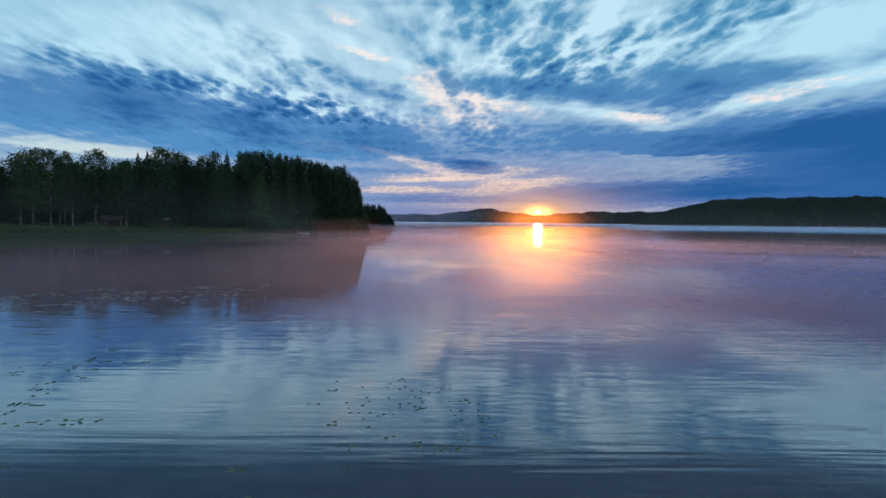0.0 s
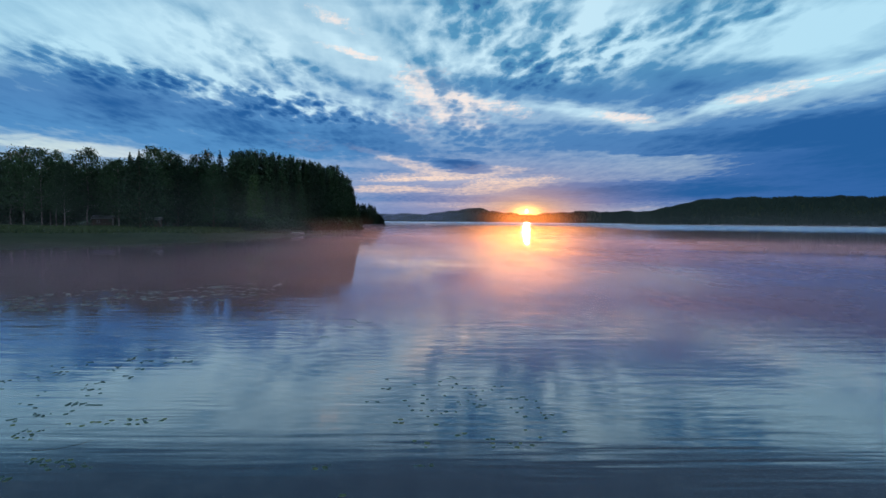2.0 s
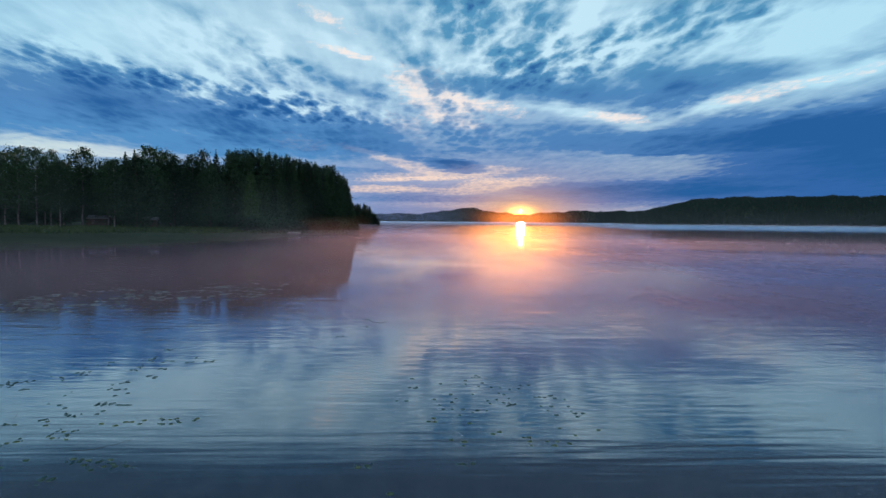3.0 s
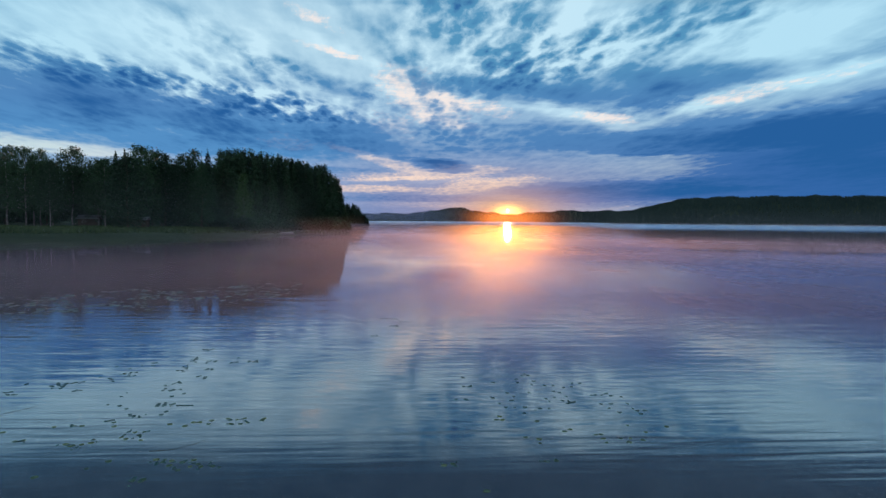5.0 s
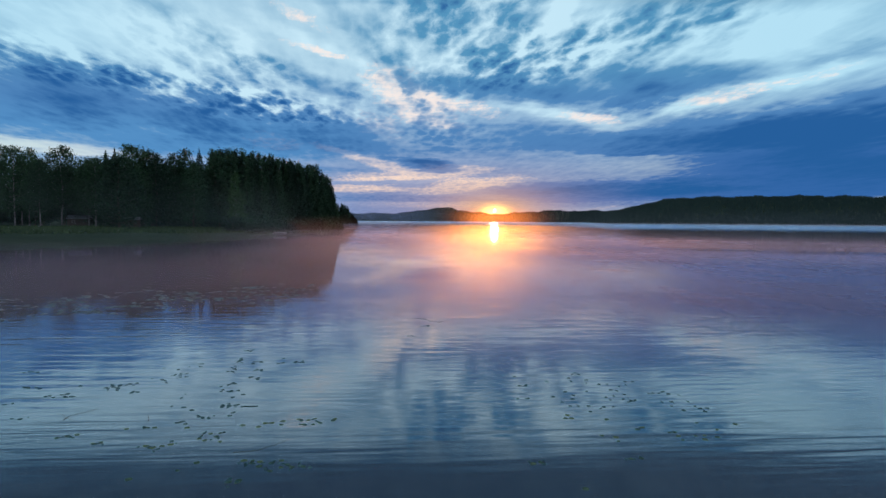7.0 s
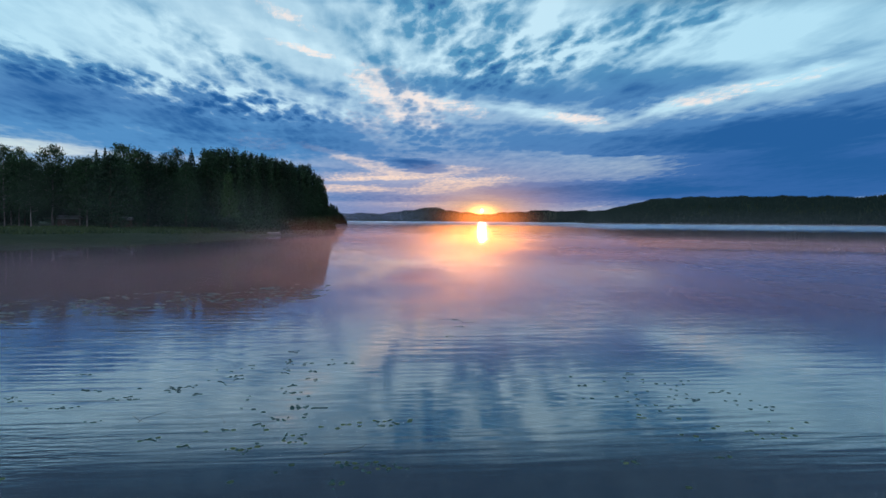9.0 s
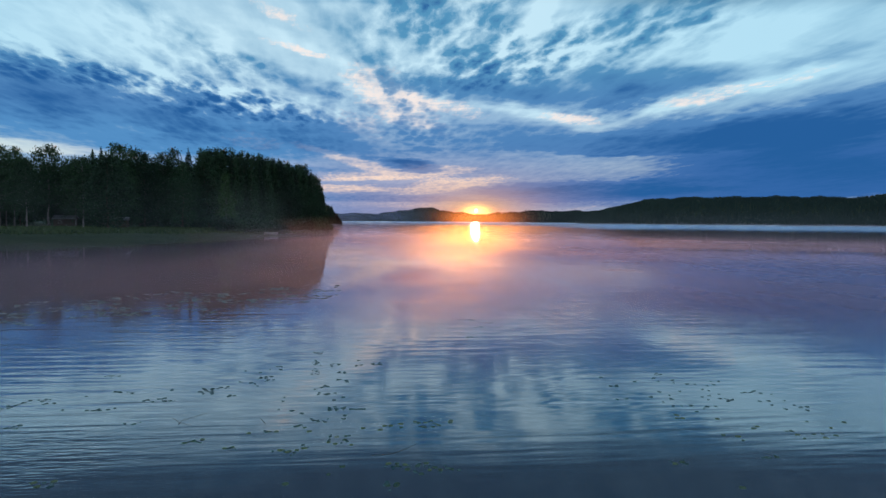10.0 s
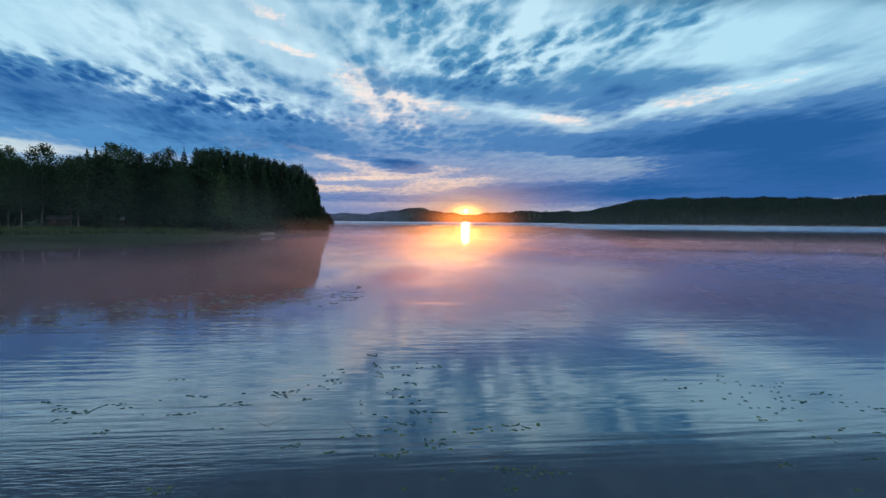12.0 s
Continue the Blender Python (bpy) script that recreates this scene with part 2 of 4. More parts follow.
def material(name):
    m = bpy.data.materials.new(name)
    m.use_nodes = True
    g = Graph(m.node_tree)
    out = g.put("OutputMaterial")
    return m, g, out


def plain(name, low, high, scale=3.0, rough=0.8, bump=0.0, spec=0.3, per_piece=0.0, translucent=0.0):
    """A rough surface that varies between two tones at a coarse and a fine scale."""
    m, g, out = material(name)
    pos = g.put("NewGeometry").outputs["Position"]
    a = g.noise(pos, scale, 5.0, 0.6)
    b = g.noise(pos, scale * 0.13, 2.0)
    f = g.math("ADD", g.math("MULTIPLY", a, 0.6), g.math("MULTIPLY", b, 0.4))
    if per_piece:
        f = g.math("ADD", f, g.math("MULTIPLY", g.math("SUBTRACT", g.put("NewGeometry").outputs["Random Per Island"], 0.5), per_piece))
        f = g.math("ADD", f, g.math("MULTIPLY", g.math("SUBTRACT", g.put("ObjectInfo").outputs["Random"], 0.5), per_piece * 1.6))
    col = g.mix(g.span(f, 0.3, 0.7), low, high)
    p = g.put("BsdfPrincipled", {"Base Color": col, "Roughness": rough, "Specular IOR Level": spec})
    if bump:
        bn = g.put("Bump", {"Strength": 0.6, "Distance": bump, "Height": a})
        g.tree.links.new(bn.outputs[0], p.inputs["Normal"])
    if translucent:
        t = g.put("BsdfTranslucent", {"Color": col})
        s = g.put("MixShader", {0: translucent, 1: p.outputs[0], 2: t.outputs[0]})
        g.tree.links.new(s.outputs[0], out.inputs[0])
    else:
        g.tree.links.new(p.outputs[0], out.inputs[0])
    return m


def water_material():
    m, g, out = material("lake_water")
    pos = g.put("NewGeometry").outputs["Position"]
    far = g.put("VectorMath", (pos,), operation="LENGTH").outputs[1]
    # long low wavelets in patches between slick water, with a slow swell under them
    swell = g.noise(g.mapped(pos, (0, 0, 0), (0, 0, radians(4)), (0.12, 0.55, 1.0)), 1.0, 2.0, 0.45, 0.3)
    crests = g.noise(g.mapped(pos, (0, 0, 0), (0, 0, radians(-6)), (0.17, 1.7, 1.0)), 1.0, 1.5, 0.45, 0.6)
    cross = g.noise(g.mapped(pos, (5, 2, 0), (0, 0, radians(9)), (0.40, 4.2, 1.0)), 1.0, 1.0, 0.4, 0.5)
    fine = g.noise(g.mapped(pos, (9, 6, 0), (0, 0, radians(-14)), (1.3, 8.5, 1.0)), 1.0, 1.0, 0.4, 0.3)
    wobble = g.noise(g.mapped(pos, (7, 3, 0), (0, 0, radians(37)), (0.55, 0.8, 1.0)), 1.0, 2.0, 0.4, 1.0)
    slick = g.span(g.noise(g.mapped(pos, (3, 1, 0), (0, 0, radians(8)), (0.06, 0.15, 1.0)), 1.0, 2.0), 0.40, 0.62)
    catspaw = g.span(g.noise(g.mapped(pos, (8, 5, 0), (0, 0, radians(-12)), (0.10, 0.22, 1.0)), 1.0, 2.0), 0.52, 0.68)
    # a breath of wind off the near shore raises fine slanting wavelets
    gust = g.put("TexGradient", (g.mapped(pos, (-15.4, 10.1, 0), (0, 0, radians(20)), (4.4, 2.6, 1), "TEXTURE"),), gradient_type="SPHERICAL").outputs[1]
    slant = g.noise(g.mapped(pos, (2, 8, 0), (0, 0, radians(24)), (2.2, 11.0, 1.0)), 1.0, 1.0, 0.4, 0.4)
    ripple = g.math("ADD", g.math("MULTIPLY", crests, 0.0115), g.math("MULTIPLY", cross, 0.0070))
    height = g.math("MULTIPLY", ripple, g.math("MULTIPLY_ADD", slick, 0.7, 0.45))
    height = g.math("MULTIPLY", height, g.span(g.put("SeparateXYZ", (pos,)).outputs[1], 8.5, 13.0, 0.45, 1.0))
    height = g.math("MULTIPLY_ADD", swell, 0.0030, height)
    height = g.math("MULTIPLY_ADD", wobble, 0.0009, height)
    height = g.math("MULTIPLY_ADD", g.math("MULTIPLY", fine, 0.0012), g.math("MULTIPLY_ADD", catspaw, 0.8, 0.4), height)
    height = g.math("MULTIPLY_ADD", g.math("MULTIPLY", slant, 0.0055), g.span(gust, 0.0, 0.6), height)
    height = g.math("MULTIPLY", height, g.span(far, 21.0, 52.0, 1.0, 0.28))
    breeze = g.noise(g.mapped(pos, (1, 4, 0), (0, 0, radians(-8)), (0.015, 0.5, 1.0)), 1.0, 2.0, 0.5)
    height = g.math("MULTIPLY_ADD", g.math("MULTIPLY", breeze, 0.012), g.span(far, 90.0, 300.0), height)
    bn = g.put("Bump", {"Strength": 1.0, "Distance": 1.0, "Height": height})
    # the open lake past the point lies in the wind
    open_water = g.span(g.math("DIVIDE", g.put("SeparateXYZ", (pos,)).outputs[0], far), 0.18, 0.34, 0.0, 240.0)
    wind = g.math("MULTIPLY_ADD", g.math("SUBTRACT", breeze, 0.5), 420.0, g.math("ADD", far, open_water))
    wind = g.span(wind, 520.0, 700.0, 0.0, 0.22)
    rough = g.math("ADD", g.span(far, 60.0, 260.0, 0.004, 0.03), wind)
    body = g.put("BsdfDiffuse", {"Color": (0.024, 0.052, 0.078, 1)})
    gloss = g.put("BsdfGlossy", {"Color": (0.88, 0.94, 1.0, 1), "Roughness": rough, "Normal": bn.outputs[0]})
    mirror = g.math("MULTIPLY", g.put("Fresnel", {"IOR": 1.6, "Normal": bn.outputs[0]}).outputs[0], 1.5, clamp=True)
    p = g.put("MixShader", {0: mirror, 1: body.outputs[0], 2: gloss.outputs[0]})
    g.tree.links.new(p.outputs[0], out.inputs[0])
    return m


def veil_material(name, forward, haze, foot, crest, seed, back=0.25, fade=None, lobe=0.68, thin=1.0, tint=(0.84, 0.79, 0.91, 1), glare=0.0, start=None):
    """An upright sheet standing in for mist or haze: it bends the low sun forward in a narrow lobe and scatters a
    little all round. Its tint paints in the colour of the lit air.
    """
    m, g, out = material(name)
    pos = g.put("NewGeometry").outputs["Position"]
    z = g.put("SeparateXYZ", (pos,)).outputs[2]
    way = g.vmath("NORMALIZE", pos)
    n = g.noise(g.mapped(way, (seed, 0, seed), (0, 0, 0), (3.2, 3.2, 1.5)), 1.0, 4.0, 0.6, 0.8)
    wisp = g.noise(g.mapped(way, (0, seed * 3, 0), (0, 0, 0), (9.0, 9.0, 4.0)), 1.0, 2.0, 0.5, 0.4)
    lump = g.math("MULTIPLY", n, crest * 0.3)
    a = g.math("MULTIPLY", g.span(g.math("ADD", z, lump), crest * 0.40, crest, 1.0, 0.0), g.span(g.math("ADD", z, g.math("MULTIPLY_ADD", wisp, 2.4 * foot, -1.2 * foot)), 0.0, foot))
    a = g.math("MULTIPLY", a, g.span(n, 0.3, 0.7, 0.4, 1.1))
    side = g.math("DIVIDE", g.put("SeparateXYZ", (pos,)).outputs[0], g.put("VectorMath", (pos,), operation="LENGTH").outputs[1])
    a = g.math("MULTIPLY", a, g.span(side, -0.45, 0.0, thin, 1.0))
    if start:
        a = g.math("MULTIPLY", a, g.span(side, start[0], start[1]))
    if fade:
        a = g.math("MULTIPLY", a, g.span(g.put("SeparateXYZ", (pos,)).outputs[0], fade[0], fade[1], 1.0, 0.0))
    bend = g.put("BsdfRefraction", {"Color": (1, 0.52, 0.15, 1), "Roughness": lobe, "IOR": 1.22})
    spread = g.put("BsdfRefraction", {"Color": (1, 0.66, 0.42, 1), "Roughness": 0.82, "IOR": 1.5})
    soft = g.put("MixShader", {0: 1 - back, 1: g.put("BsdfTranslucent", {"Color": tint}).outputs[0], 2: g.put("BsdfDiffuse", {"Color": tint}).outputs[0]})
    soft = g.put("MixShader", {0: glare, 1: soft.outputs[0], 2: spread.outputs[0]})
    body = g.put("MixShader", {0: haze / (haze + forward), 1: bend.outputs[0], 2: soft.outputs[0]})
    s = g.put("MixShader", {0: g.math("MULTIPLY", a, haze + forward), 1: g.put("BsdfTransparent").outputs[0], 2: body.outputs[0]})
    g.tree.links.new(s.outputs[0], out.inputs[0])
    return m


def layer_material(name, seed, haze=0.22, forward=0.0086):
    """A level layer of vapour: patches and wisps, scattering the low sun forward and the sky all round."""
    m, g, out = material(name)
    pos = g.put("NewGeometry").outputs["Position"]
    x, y, _ = g.put("SeparateXYZ", (pos,)).outputs
    far = g.put("VectorMath", (pos,), operation="LENGTH").outputs[1]
    patch = g.noise(g.mapped(pos, (seed, 0, 0), (0, 0, radians(12)), (0.035, 0.022, 1.0)), 1.0, 3.0, 0.55, 0.6)
    wisp = g.noise(g.mapped(pos, (0, seed, 0), (0, 0, radians(-8)), (0.22, 0.10, 1.0)), 1.0, 4.0, 0.6, 0.8)
    n = g.math("ADD", g.math("MULTIPLY", patch, 0.6), g.math("MULTIPLY", wisp, 0.4))
    a = g.math("MULTIPLY", g.span(n, 0.30, 0.70, 0.35, 1.35), g.span(far, 10.0, 36.0, 0.12, 1.0))
    a = g.math("MULTIPLY", a, g.span(g.math("DIVIDE", x, far), -0.42, -0.14, 0.62, 1.0))
    side = g.math("DIVIDE", x, far)
    cleared = g.math("MULTIPLY", g.span(side, -0.12, -0.34), g.span(far, 68.0, 105.0))
    cleared = g.math("MAXIMUM", cleared, g.math("MULTIPLY", g.span(side, 0.22, 0.38), g.span(far, 110.0, 210.0)))
    a = g.math("MULTIPLY", a, g.math("MULTIPLY_ADD", cleared, -0.85, 1.0))
    # normals face the view, so the flat sheet lights like an upright bank
    facing = g.put("CombineXYZ", (g.math("MULTIPLY", x, -1.0), g.math("MULTIPLY", y, -1.0), g.math("MULTIPLY", far, 0.12))).outputs[0]
    facing = g.vmath("NORMALIZE", facing)
    # mauve and orange tints paint in the sunset's glow
    tint = (0.97, 0.80, 0.95, 1)
    bend = g.put("BsdfRefraction", {"Color": (1, 0.62, 0.13, 1), "Roughness": 0.58, "IOR": 1.22, "Normal": facing})
    soft = g.put("BsdfDiffuse", {"Color": tint, "Normal": facing})
    spread = g.put("BsdfRefraction", {"Color": (1, 0.74, 0.62, 1), "Roughness": 0.85, "IOR": 1.5, "Normal": facing})
    soft = g.put("MixShader", {0: 0.10, 1: soft.outputs[0], 2: spread.outputs[0]})
    through_it = g.put("BsdfTranslucent", {"Color": tint, "Normal": facing})
    soft = g.put("MixShader", {0: 0.09, 1: soft.outputs[0], 2: through_it.outputs[0]})
    body = g.put("MixShader", {0: haze / (haze + forward), 1: bend.outputs[0], 2: soft.outputs[0]})
    s = g.put("MixShader", {0: g.math("MULTIPLY", a, haze + forward), 1: g.put("BsdfTransparent").outputs[0], 2: body.outputs[0]})
    g.tree.links.new(s.outputs[0], out.inputs[0])
    return m


M_WATER = water_material()
M_GROUND = plain("shore_ground", (0.018, 0.042, 0.016), (0.045, 0.075, 0.028), 0.8, 0.9, 0.1)
M_LEAF = plain("birch_leaves", (0.013, 0.042, 0.017), (0.035, 0.088, 0.034), 0.5, 0.6, per_piece=0.5, translucent=0.12)
M_LEAF_B = plain("alder_leaves", (0.008, 0.031, 0.014), (0.025, 0.068, 0.028), 0.5, 0.6, per_piece=0.5, translucent=0.08)
M_YOUNG = plain("young_birch_leaves", (0.035, 0.085, 0.026), (0.07, 0.14, 0.045), 0.5, 0.6, per_piece=0.3, translucent=0.12)
M_NEEDLE = plain("spruce_needles", (0.010, 0.032, 0.018), (0.028, 0.068, 0.034), 0.5, 0.7, per_piece=0.4, translucent=0.08)
M_BIRCHBARK = plain("birch_bark", (0.06, 0.055, 0.05), (0.30, 0.29, 0.27), 2.5, 0.8, 0.02)
M_BARK = plain("dark_bark", (0.045, 0.035, 0.028), (0.12, 0.09, 0.07), 4.0, 0.9, 0.03)
M_FAR = plain("far_forest", (0.010, 0.030, 0.024), (0.022, 0.048, 0.036), 0.02, 0.9, per_piece=0.2)
# gloss is off: the bluish green stands in for reflected sky
M_PAD = plain("lily_leaf", (0.050, 0.135, 0.130), (0.10, 0.205, 0.185), 5.0, 0.9, 0.0, 0.0, per_piece=0.5)
# paler copy for the raft, with the sky's sheen put into the colour
M_SHEENPAD = plain("sheen_lily_leaf", (0.11, 0.19, 0.16), (0.20, 0.31, 0.26), 5.0, 0.5, 0.0, 0.4, per_piece=0.5)
# yellower green paints in the nearest leaves' sunk look and weaker sky sheen
M_NEARPAD = plain("near_lily_leaf", (0.085, 0.170, 0.105), (0.17, 0.26, 0.13), 6.0, 0.9, 0.0, 0.0, per_piece=0.5)
M_GRASS = plain("bank_grass", (0.022, 0.055, 0.018), (0.06, 0.10, 0.035), 0.6, 0.8, per_piece=0.4, translucent=0.2)

# ---------------------------------------------------------------- mesh helpers


def mesh_of(name, verts, faces, mat, smooth=False):
    me = bpy.data.meshes.new(name)
    me.from_pydata([tuple(v) for v in verts], [], [tuple(f) for f in faces])
    me.materials.append(mat)
    if smooth:
        me.shade_smooth()
    me.update()
    return me


def part(name, me, parent, label=""):
    ob = new(name, me)
    ob.parent = parent
    if label:
        tagged(ob, label)
    return ob


def quads_mesh(name, corners, mat):
    """corners: n x 4 x 3, loose quads."""
    n = len(corners)
    me = bpy.data.meshes.new(name)
    me.vertices.add(n * 4)
    me.vertices.foreach_set("co", corners.astype(np.float32).ravel())
    me.loops.add(n * 4)
    me.loops.foreach_set("vertex_index", np.arange(n * 4, dtype=np.int32))
    me.polygons.add(n)
    me.polygons.foreach_set("loop_start", np.arange(0, n * 4, 4, dtype=np.int32))
    me.update(calc_edges=True)
    me.validate()
    me.materials.append(mat)
    return me


def tube(verts, faces, path, radii, sides=7):
    """Adds a tapered tube along path to verts and faces."""
    base = len(verts)
    path = [Vector(p) for p in path]
    for i, p in enumerate(path):
        d = (path[min(i + 1, len(path) - 1)] - path[max(i - 1, 0)]).normalized()
        side = d.orthogonal().normalized()
        other = d.cross(side)
        for k in range(sides):
            a = 2 * math.pi * k / sides
            verts.append(p + (side * math.cos(a) + other * math.sin(a)) * radii[i])
    for i in range(len(path) - 1):
        for k in range(sides):
            faces.append((base + i * sides + k, base + i * sides + (k + 1) % sides, base + (i + 1) * sides + (k + 1) % sides, base + (i + 1) * sides + k))
    faces.append(tuple(base + k for k in range(sides))[::-1])
    faces.append(tuple(base + (len(path) - 1) * sides + k for k in range(sides)))


def leaf_quads(rng, centres, size, flat=0.0):
    """One small leaf spray at each centre, turned at random."""
    n = len(centres)
    a = rng.normal(size=(n, 3))
    a[:, 2] *= 1 - flat
    a /= np.linalg.norm(a, axis=1)[:, None]
    b = np.cross(a, rng.normal(size=(n, 3)))
    b /= np.linalg.norm(b, axis=1)[:, None] + 1e-9
    s = size * rng.uniform(0.55, 1.25, (n, 1))
    w = s * rng.uniform(0.45, 0.8, (n, 1))
    return np.stack([centres - a * s * 0.5, centres + b * w * 0.5, centres + a * s * 0.55, centres - b * w * 0.5], 1)


# ---------------------------------------------------------------- trees


def broadleaf(name, seed, height, width, first, mat_bark, mat_leaf, label, leaves=2600, airy=0.0, pointed=0.5):
    """Trunk, limbs and a crown of small leaf sprays. first: where the crown starts, as a share of the height."""
    rng = np.random.default_rng(seed)
    tree = tagged(new(name), label, "tree", kind="thing")
    v, f = [], []
    bend = rng.uniform(-0.35, 0.35, 2)
    spine = [Vector((bend[0] * math.sin(k * 1.3), bend[1] * math.sin(k * 1.1 + 1), height * k / 8)) for k in range(9)]
    spine[0] = Vector((0, 0, -0.4))
    tube(v, f, spine[:9], [0.0105 * height * (1 - 0.11 * k) + 0.01 for k in range(9)], 8)
    tips = []
    count = 38
    for k in range(count):
        u = first + (1 - first) * (k + rng.uniform(0, 0.6)) / count * 0.97
        i = min(int(u * 8), 7)
        root = spine[i].lerp(spine[i + 1], u * 8 - i)
        q = (u - first) / (1 - first)
        belly = math.sqrt(max(0.05, 1 - ((q - 0.38) / 0.66) ** 2)) * (1 - pointed * q)
        reach = width * 0.5 * belly * rng.uniform(0.8, 1.12) + 0.3
        a = k * 2.4 + rng.uniform(-0.4, 0.4)
        rise = reach * rng.uniform(0.2, 0.55) + 0.2
        tip = root + Vector((math.cos(a) * reach, math.sin(a) * reach, rise))
        mid = root.lerp(tip, 0.5) + Vector((0, 0, -0.12 * reach))
        tube(v, f, [root, mid, tip], [0.0032 * height * (1.1 - q), 0.0022 * height * (1.1 - q), 0.006], 5)
        tips.append((root, mid, tip, reach))
    part("trunk", mesh_of(name + "_trunk", v, f, mat_bark, True), tree)
    pts = []
    total = sum(t[3] ** 1.5 for t in tips)
    for root, mid, tip, reach in tips:
        n = max(20, int(leaves * reach ** 1.5 / total))
        clumps = max(2, int(reach * 2))
        for c in range(clumps):
            s = 0.35 + 0.7 * (c + rng.uniform(0, 0.8)) / clumps
            centre = np.array(mid.lerp(tip, s) if s > 0.5 else root.lerp(mid, s * 2)) + rng.normal(size=3) * 0.22 * reach * (0.5 + airy)
            m = n // clumps
            pts.append(centre + rng.normal(size=(m, 3)) * np.array((0.5, 0.5, 0.42)) * (0.36 * reach + 0.34))
    pts.append(np.array(spine[8]) - (0, 0, 0.5) + rng.normal(size=(160, 3)) * (0.5, 0.5, 0.55))
    pts = np.concatenate(pts)
    part("crown", quads_mesh(name + "_crown", leaf_quads(rng, pts, 0.50), mat_leaf), tree)
    return tree


def spruce(name, seed, height, width, mat_leaf, label, rows=40):
    rng = np.random.default_rng(seed)
    tree = tagged(new(name), label, "tree", kind="thing")
    v, f = [], []
    tube(v, f, [(0, 0, -0.4), (0.03, 0, height * 0.5), (0, 0.02, height)], [0.012 * height, 0.007 * height, 0.012], 8)
    pts = []
    for k in range(rows):
        q = k / (rows - 1)
        z = height * (0.06 + 0.92 * q)
        n = int(10 - 4 * q)
        for j in range(n):
            a = 2 * math.pi * (j + rng.uniform(0, 0.7)) / n + k * 0.9
            reach = (width * 0.5 * (1 - q) ** 0.8 + 0.16) * rng.uniform(0.7, 1.15)
            root = np.array((0, 0, z))
            tip = np.array((math.cos(a) * reach, math.sin(a) * reach, z - 0.28 * reach + 0.12))
            tube(v, f, [root, (root + tip) / 2 - (0, 0, 0.05 * reach), tip], [0.03 * (1.1 - q), 0.02 * (1.1 - q), 0.004], 4)
            m = int(8 + 15 * reach)
            s = rng.uniform(0.12, 1.05, (m, 1))
            sway = rng.normal(size=(m, 3)) * (0.16, 0.16, 0.11) * (0.5 + 0.35 * reach)
            pts.append(root + (tip - root) * s + sway - (0, 0, 0.08))
    part("trunk", mesh_of(name + "_trunk", v, f, M_BARK, True), tree)
    pts.append(np.array((0, 0, height)) + rng.normal(size=(24, 3)) * (0.06, 0.06, 0.4))
    part("crown", quads_mesh(name + "_crown", leaf_quads(rng, np.concatenate(pts), 0.44, 0.3), mat_leaf), tree)
    return tree


# ---------------------------------------------------------------- land and water
SHORE = [(-900, -420), (-200, -20), (-110, 30), (-62, 70), (-54, 83), (-43, 105), (-33, 140), (-27, 170), (-24, 190), (-26, 200), (-36, 216), (-62, 244), (-120, 330),
         (-200, 450), (-120, 488), (-62, 494), (-44, 503), (-40, 513), (-60, 535), (-160, 620), (-300, 900), (-900, 1200)]


def shore_distance(x, y):
    """Metres inland of the near shore, below zero over the lake."""
    p = np.array(SHORE, float)
    best = np.full(x.shape, 1e9)
    inside = np.zeros(x.shape, bool)
    for i in range(len(p)):
        a, b = p[i], p[(i + 1) % len(p)]
        e = b - a
        t = np.clip(((x - a[0]) * e[0] + (y - a[1]) * e[1]) / (e @ e), 0, 1)
        best = np.minimum(best, np.hypot(x - a[0] - t * e[0], y - a[1] - t * e[1]))
        crosses = (a[1] > y) != (b[1] > y)
        with np.errstate(divide="ignore", invalid="ignore"):
            inside ^= crosses & (x < (b[0] - a[0]) * (y - a[1]) / (b[1] - a[1] + 1e-12) + a[0])
    return np.where(inside, best, -best)


def bell(a, c, w):
    return np.exp(-((a - c) / w) ** 2)


def ease(t):
    t = np.clip(t, 0, 1)
    return t * t * (3 - 2 * t)


def far_shore(az):
    """How far off the lake ends, by bearing."""
    r = 2500 - 600 * ease((az - 9) / 4) - 780 * ease((az - 16.5) / 2.0)
    r = r - 500 * ease((az - 50) / 30)
    return np.where(az < -12, 2500 - 1900 * ease((-az - 25) / 60), r)


def skyline(az):
    """How high the wooded hills stand, in degrees, by bearing."""
    s = 0.60 + 0.58 * bell(az, 3.8, 2.7) + 0.33 * bell(az, 13.6, 3.0) + 0.26 * bell(az, 17.6, 2.2) + 1.64 / (1 + np.exp(-(az - 21.1) / 1.35)) + 0.3 * bell(az, 43.5, 2.2) - 0.12 * bell(az, 39, 2.5)
    return s + 0.05 * np.sin(az * 1.9) + 0.03 * np.sin(az * 4.3 + 1)


def land_height(x, y):
    az = np.degrees(np.arctan2(x, y))
    r = np.hypot(x, y)
    sd = shore_distance(x, y)
    near = np.where(sd > 0, 1.35 * (1 - np.exp(-sd / 22)) + 0.012 * np.minimum(sd, 150), np.maximum(sd * 0.06, -3))
    rs = far_shore(az)
    ridge = rs + 520
    top = np.tan(np.radians(skyline(az))) * ridge + 4 - np.where(az < 16, 5, 9)
    far = np.where(r > rs, 0.6 + (top - 0.6) * ease((r - rs) / 520.0) - 0.0035 * np.maximum(r - ridge, 0), np.maximum((r - rs) * 0.05, -3))
    return np.maximum(near, far) + 0.12 * np.sin(x * 0.21 + 1) * np.sin(y * 0.17) * (sd > 6)


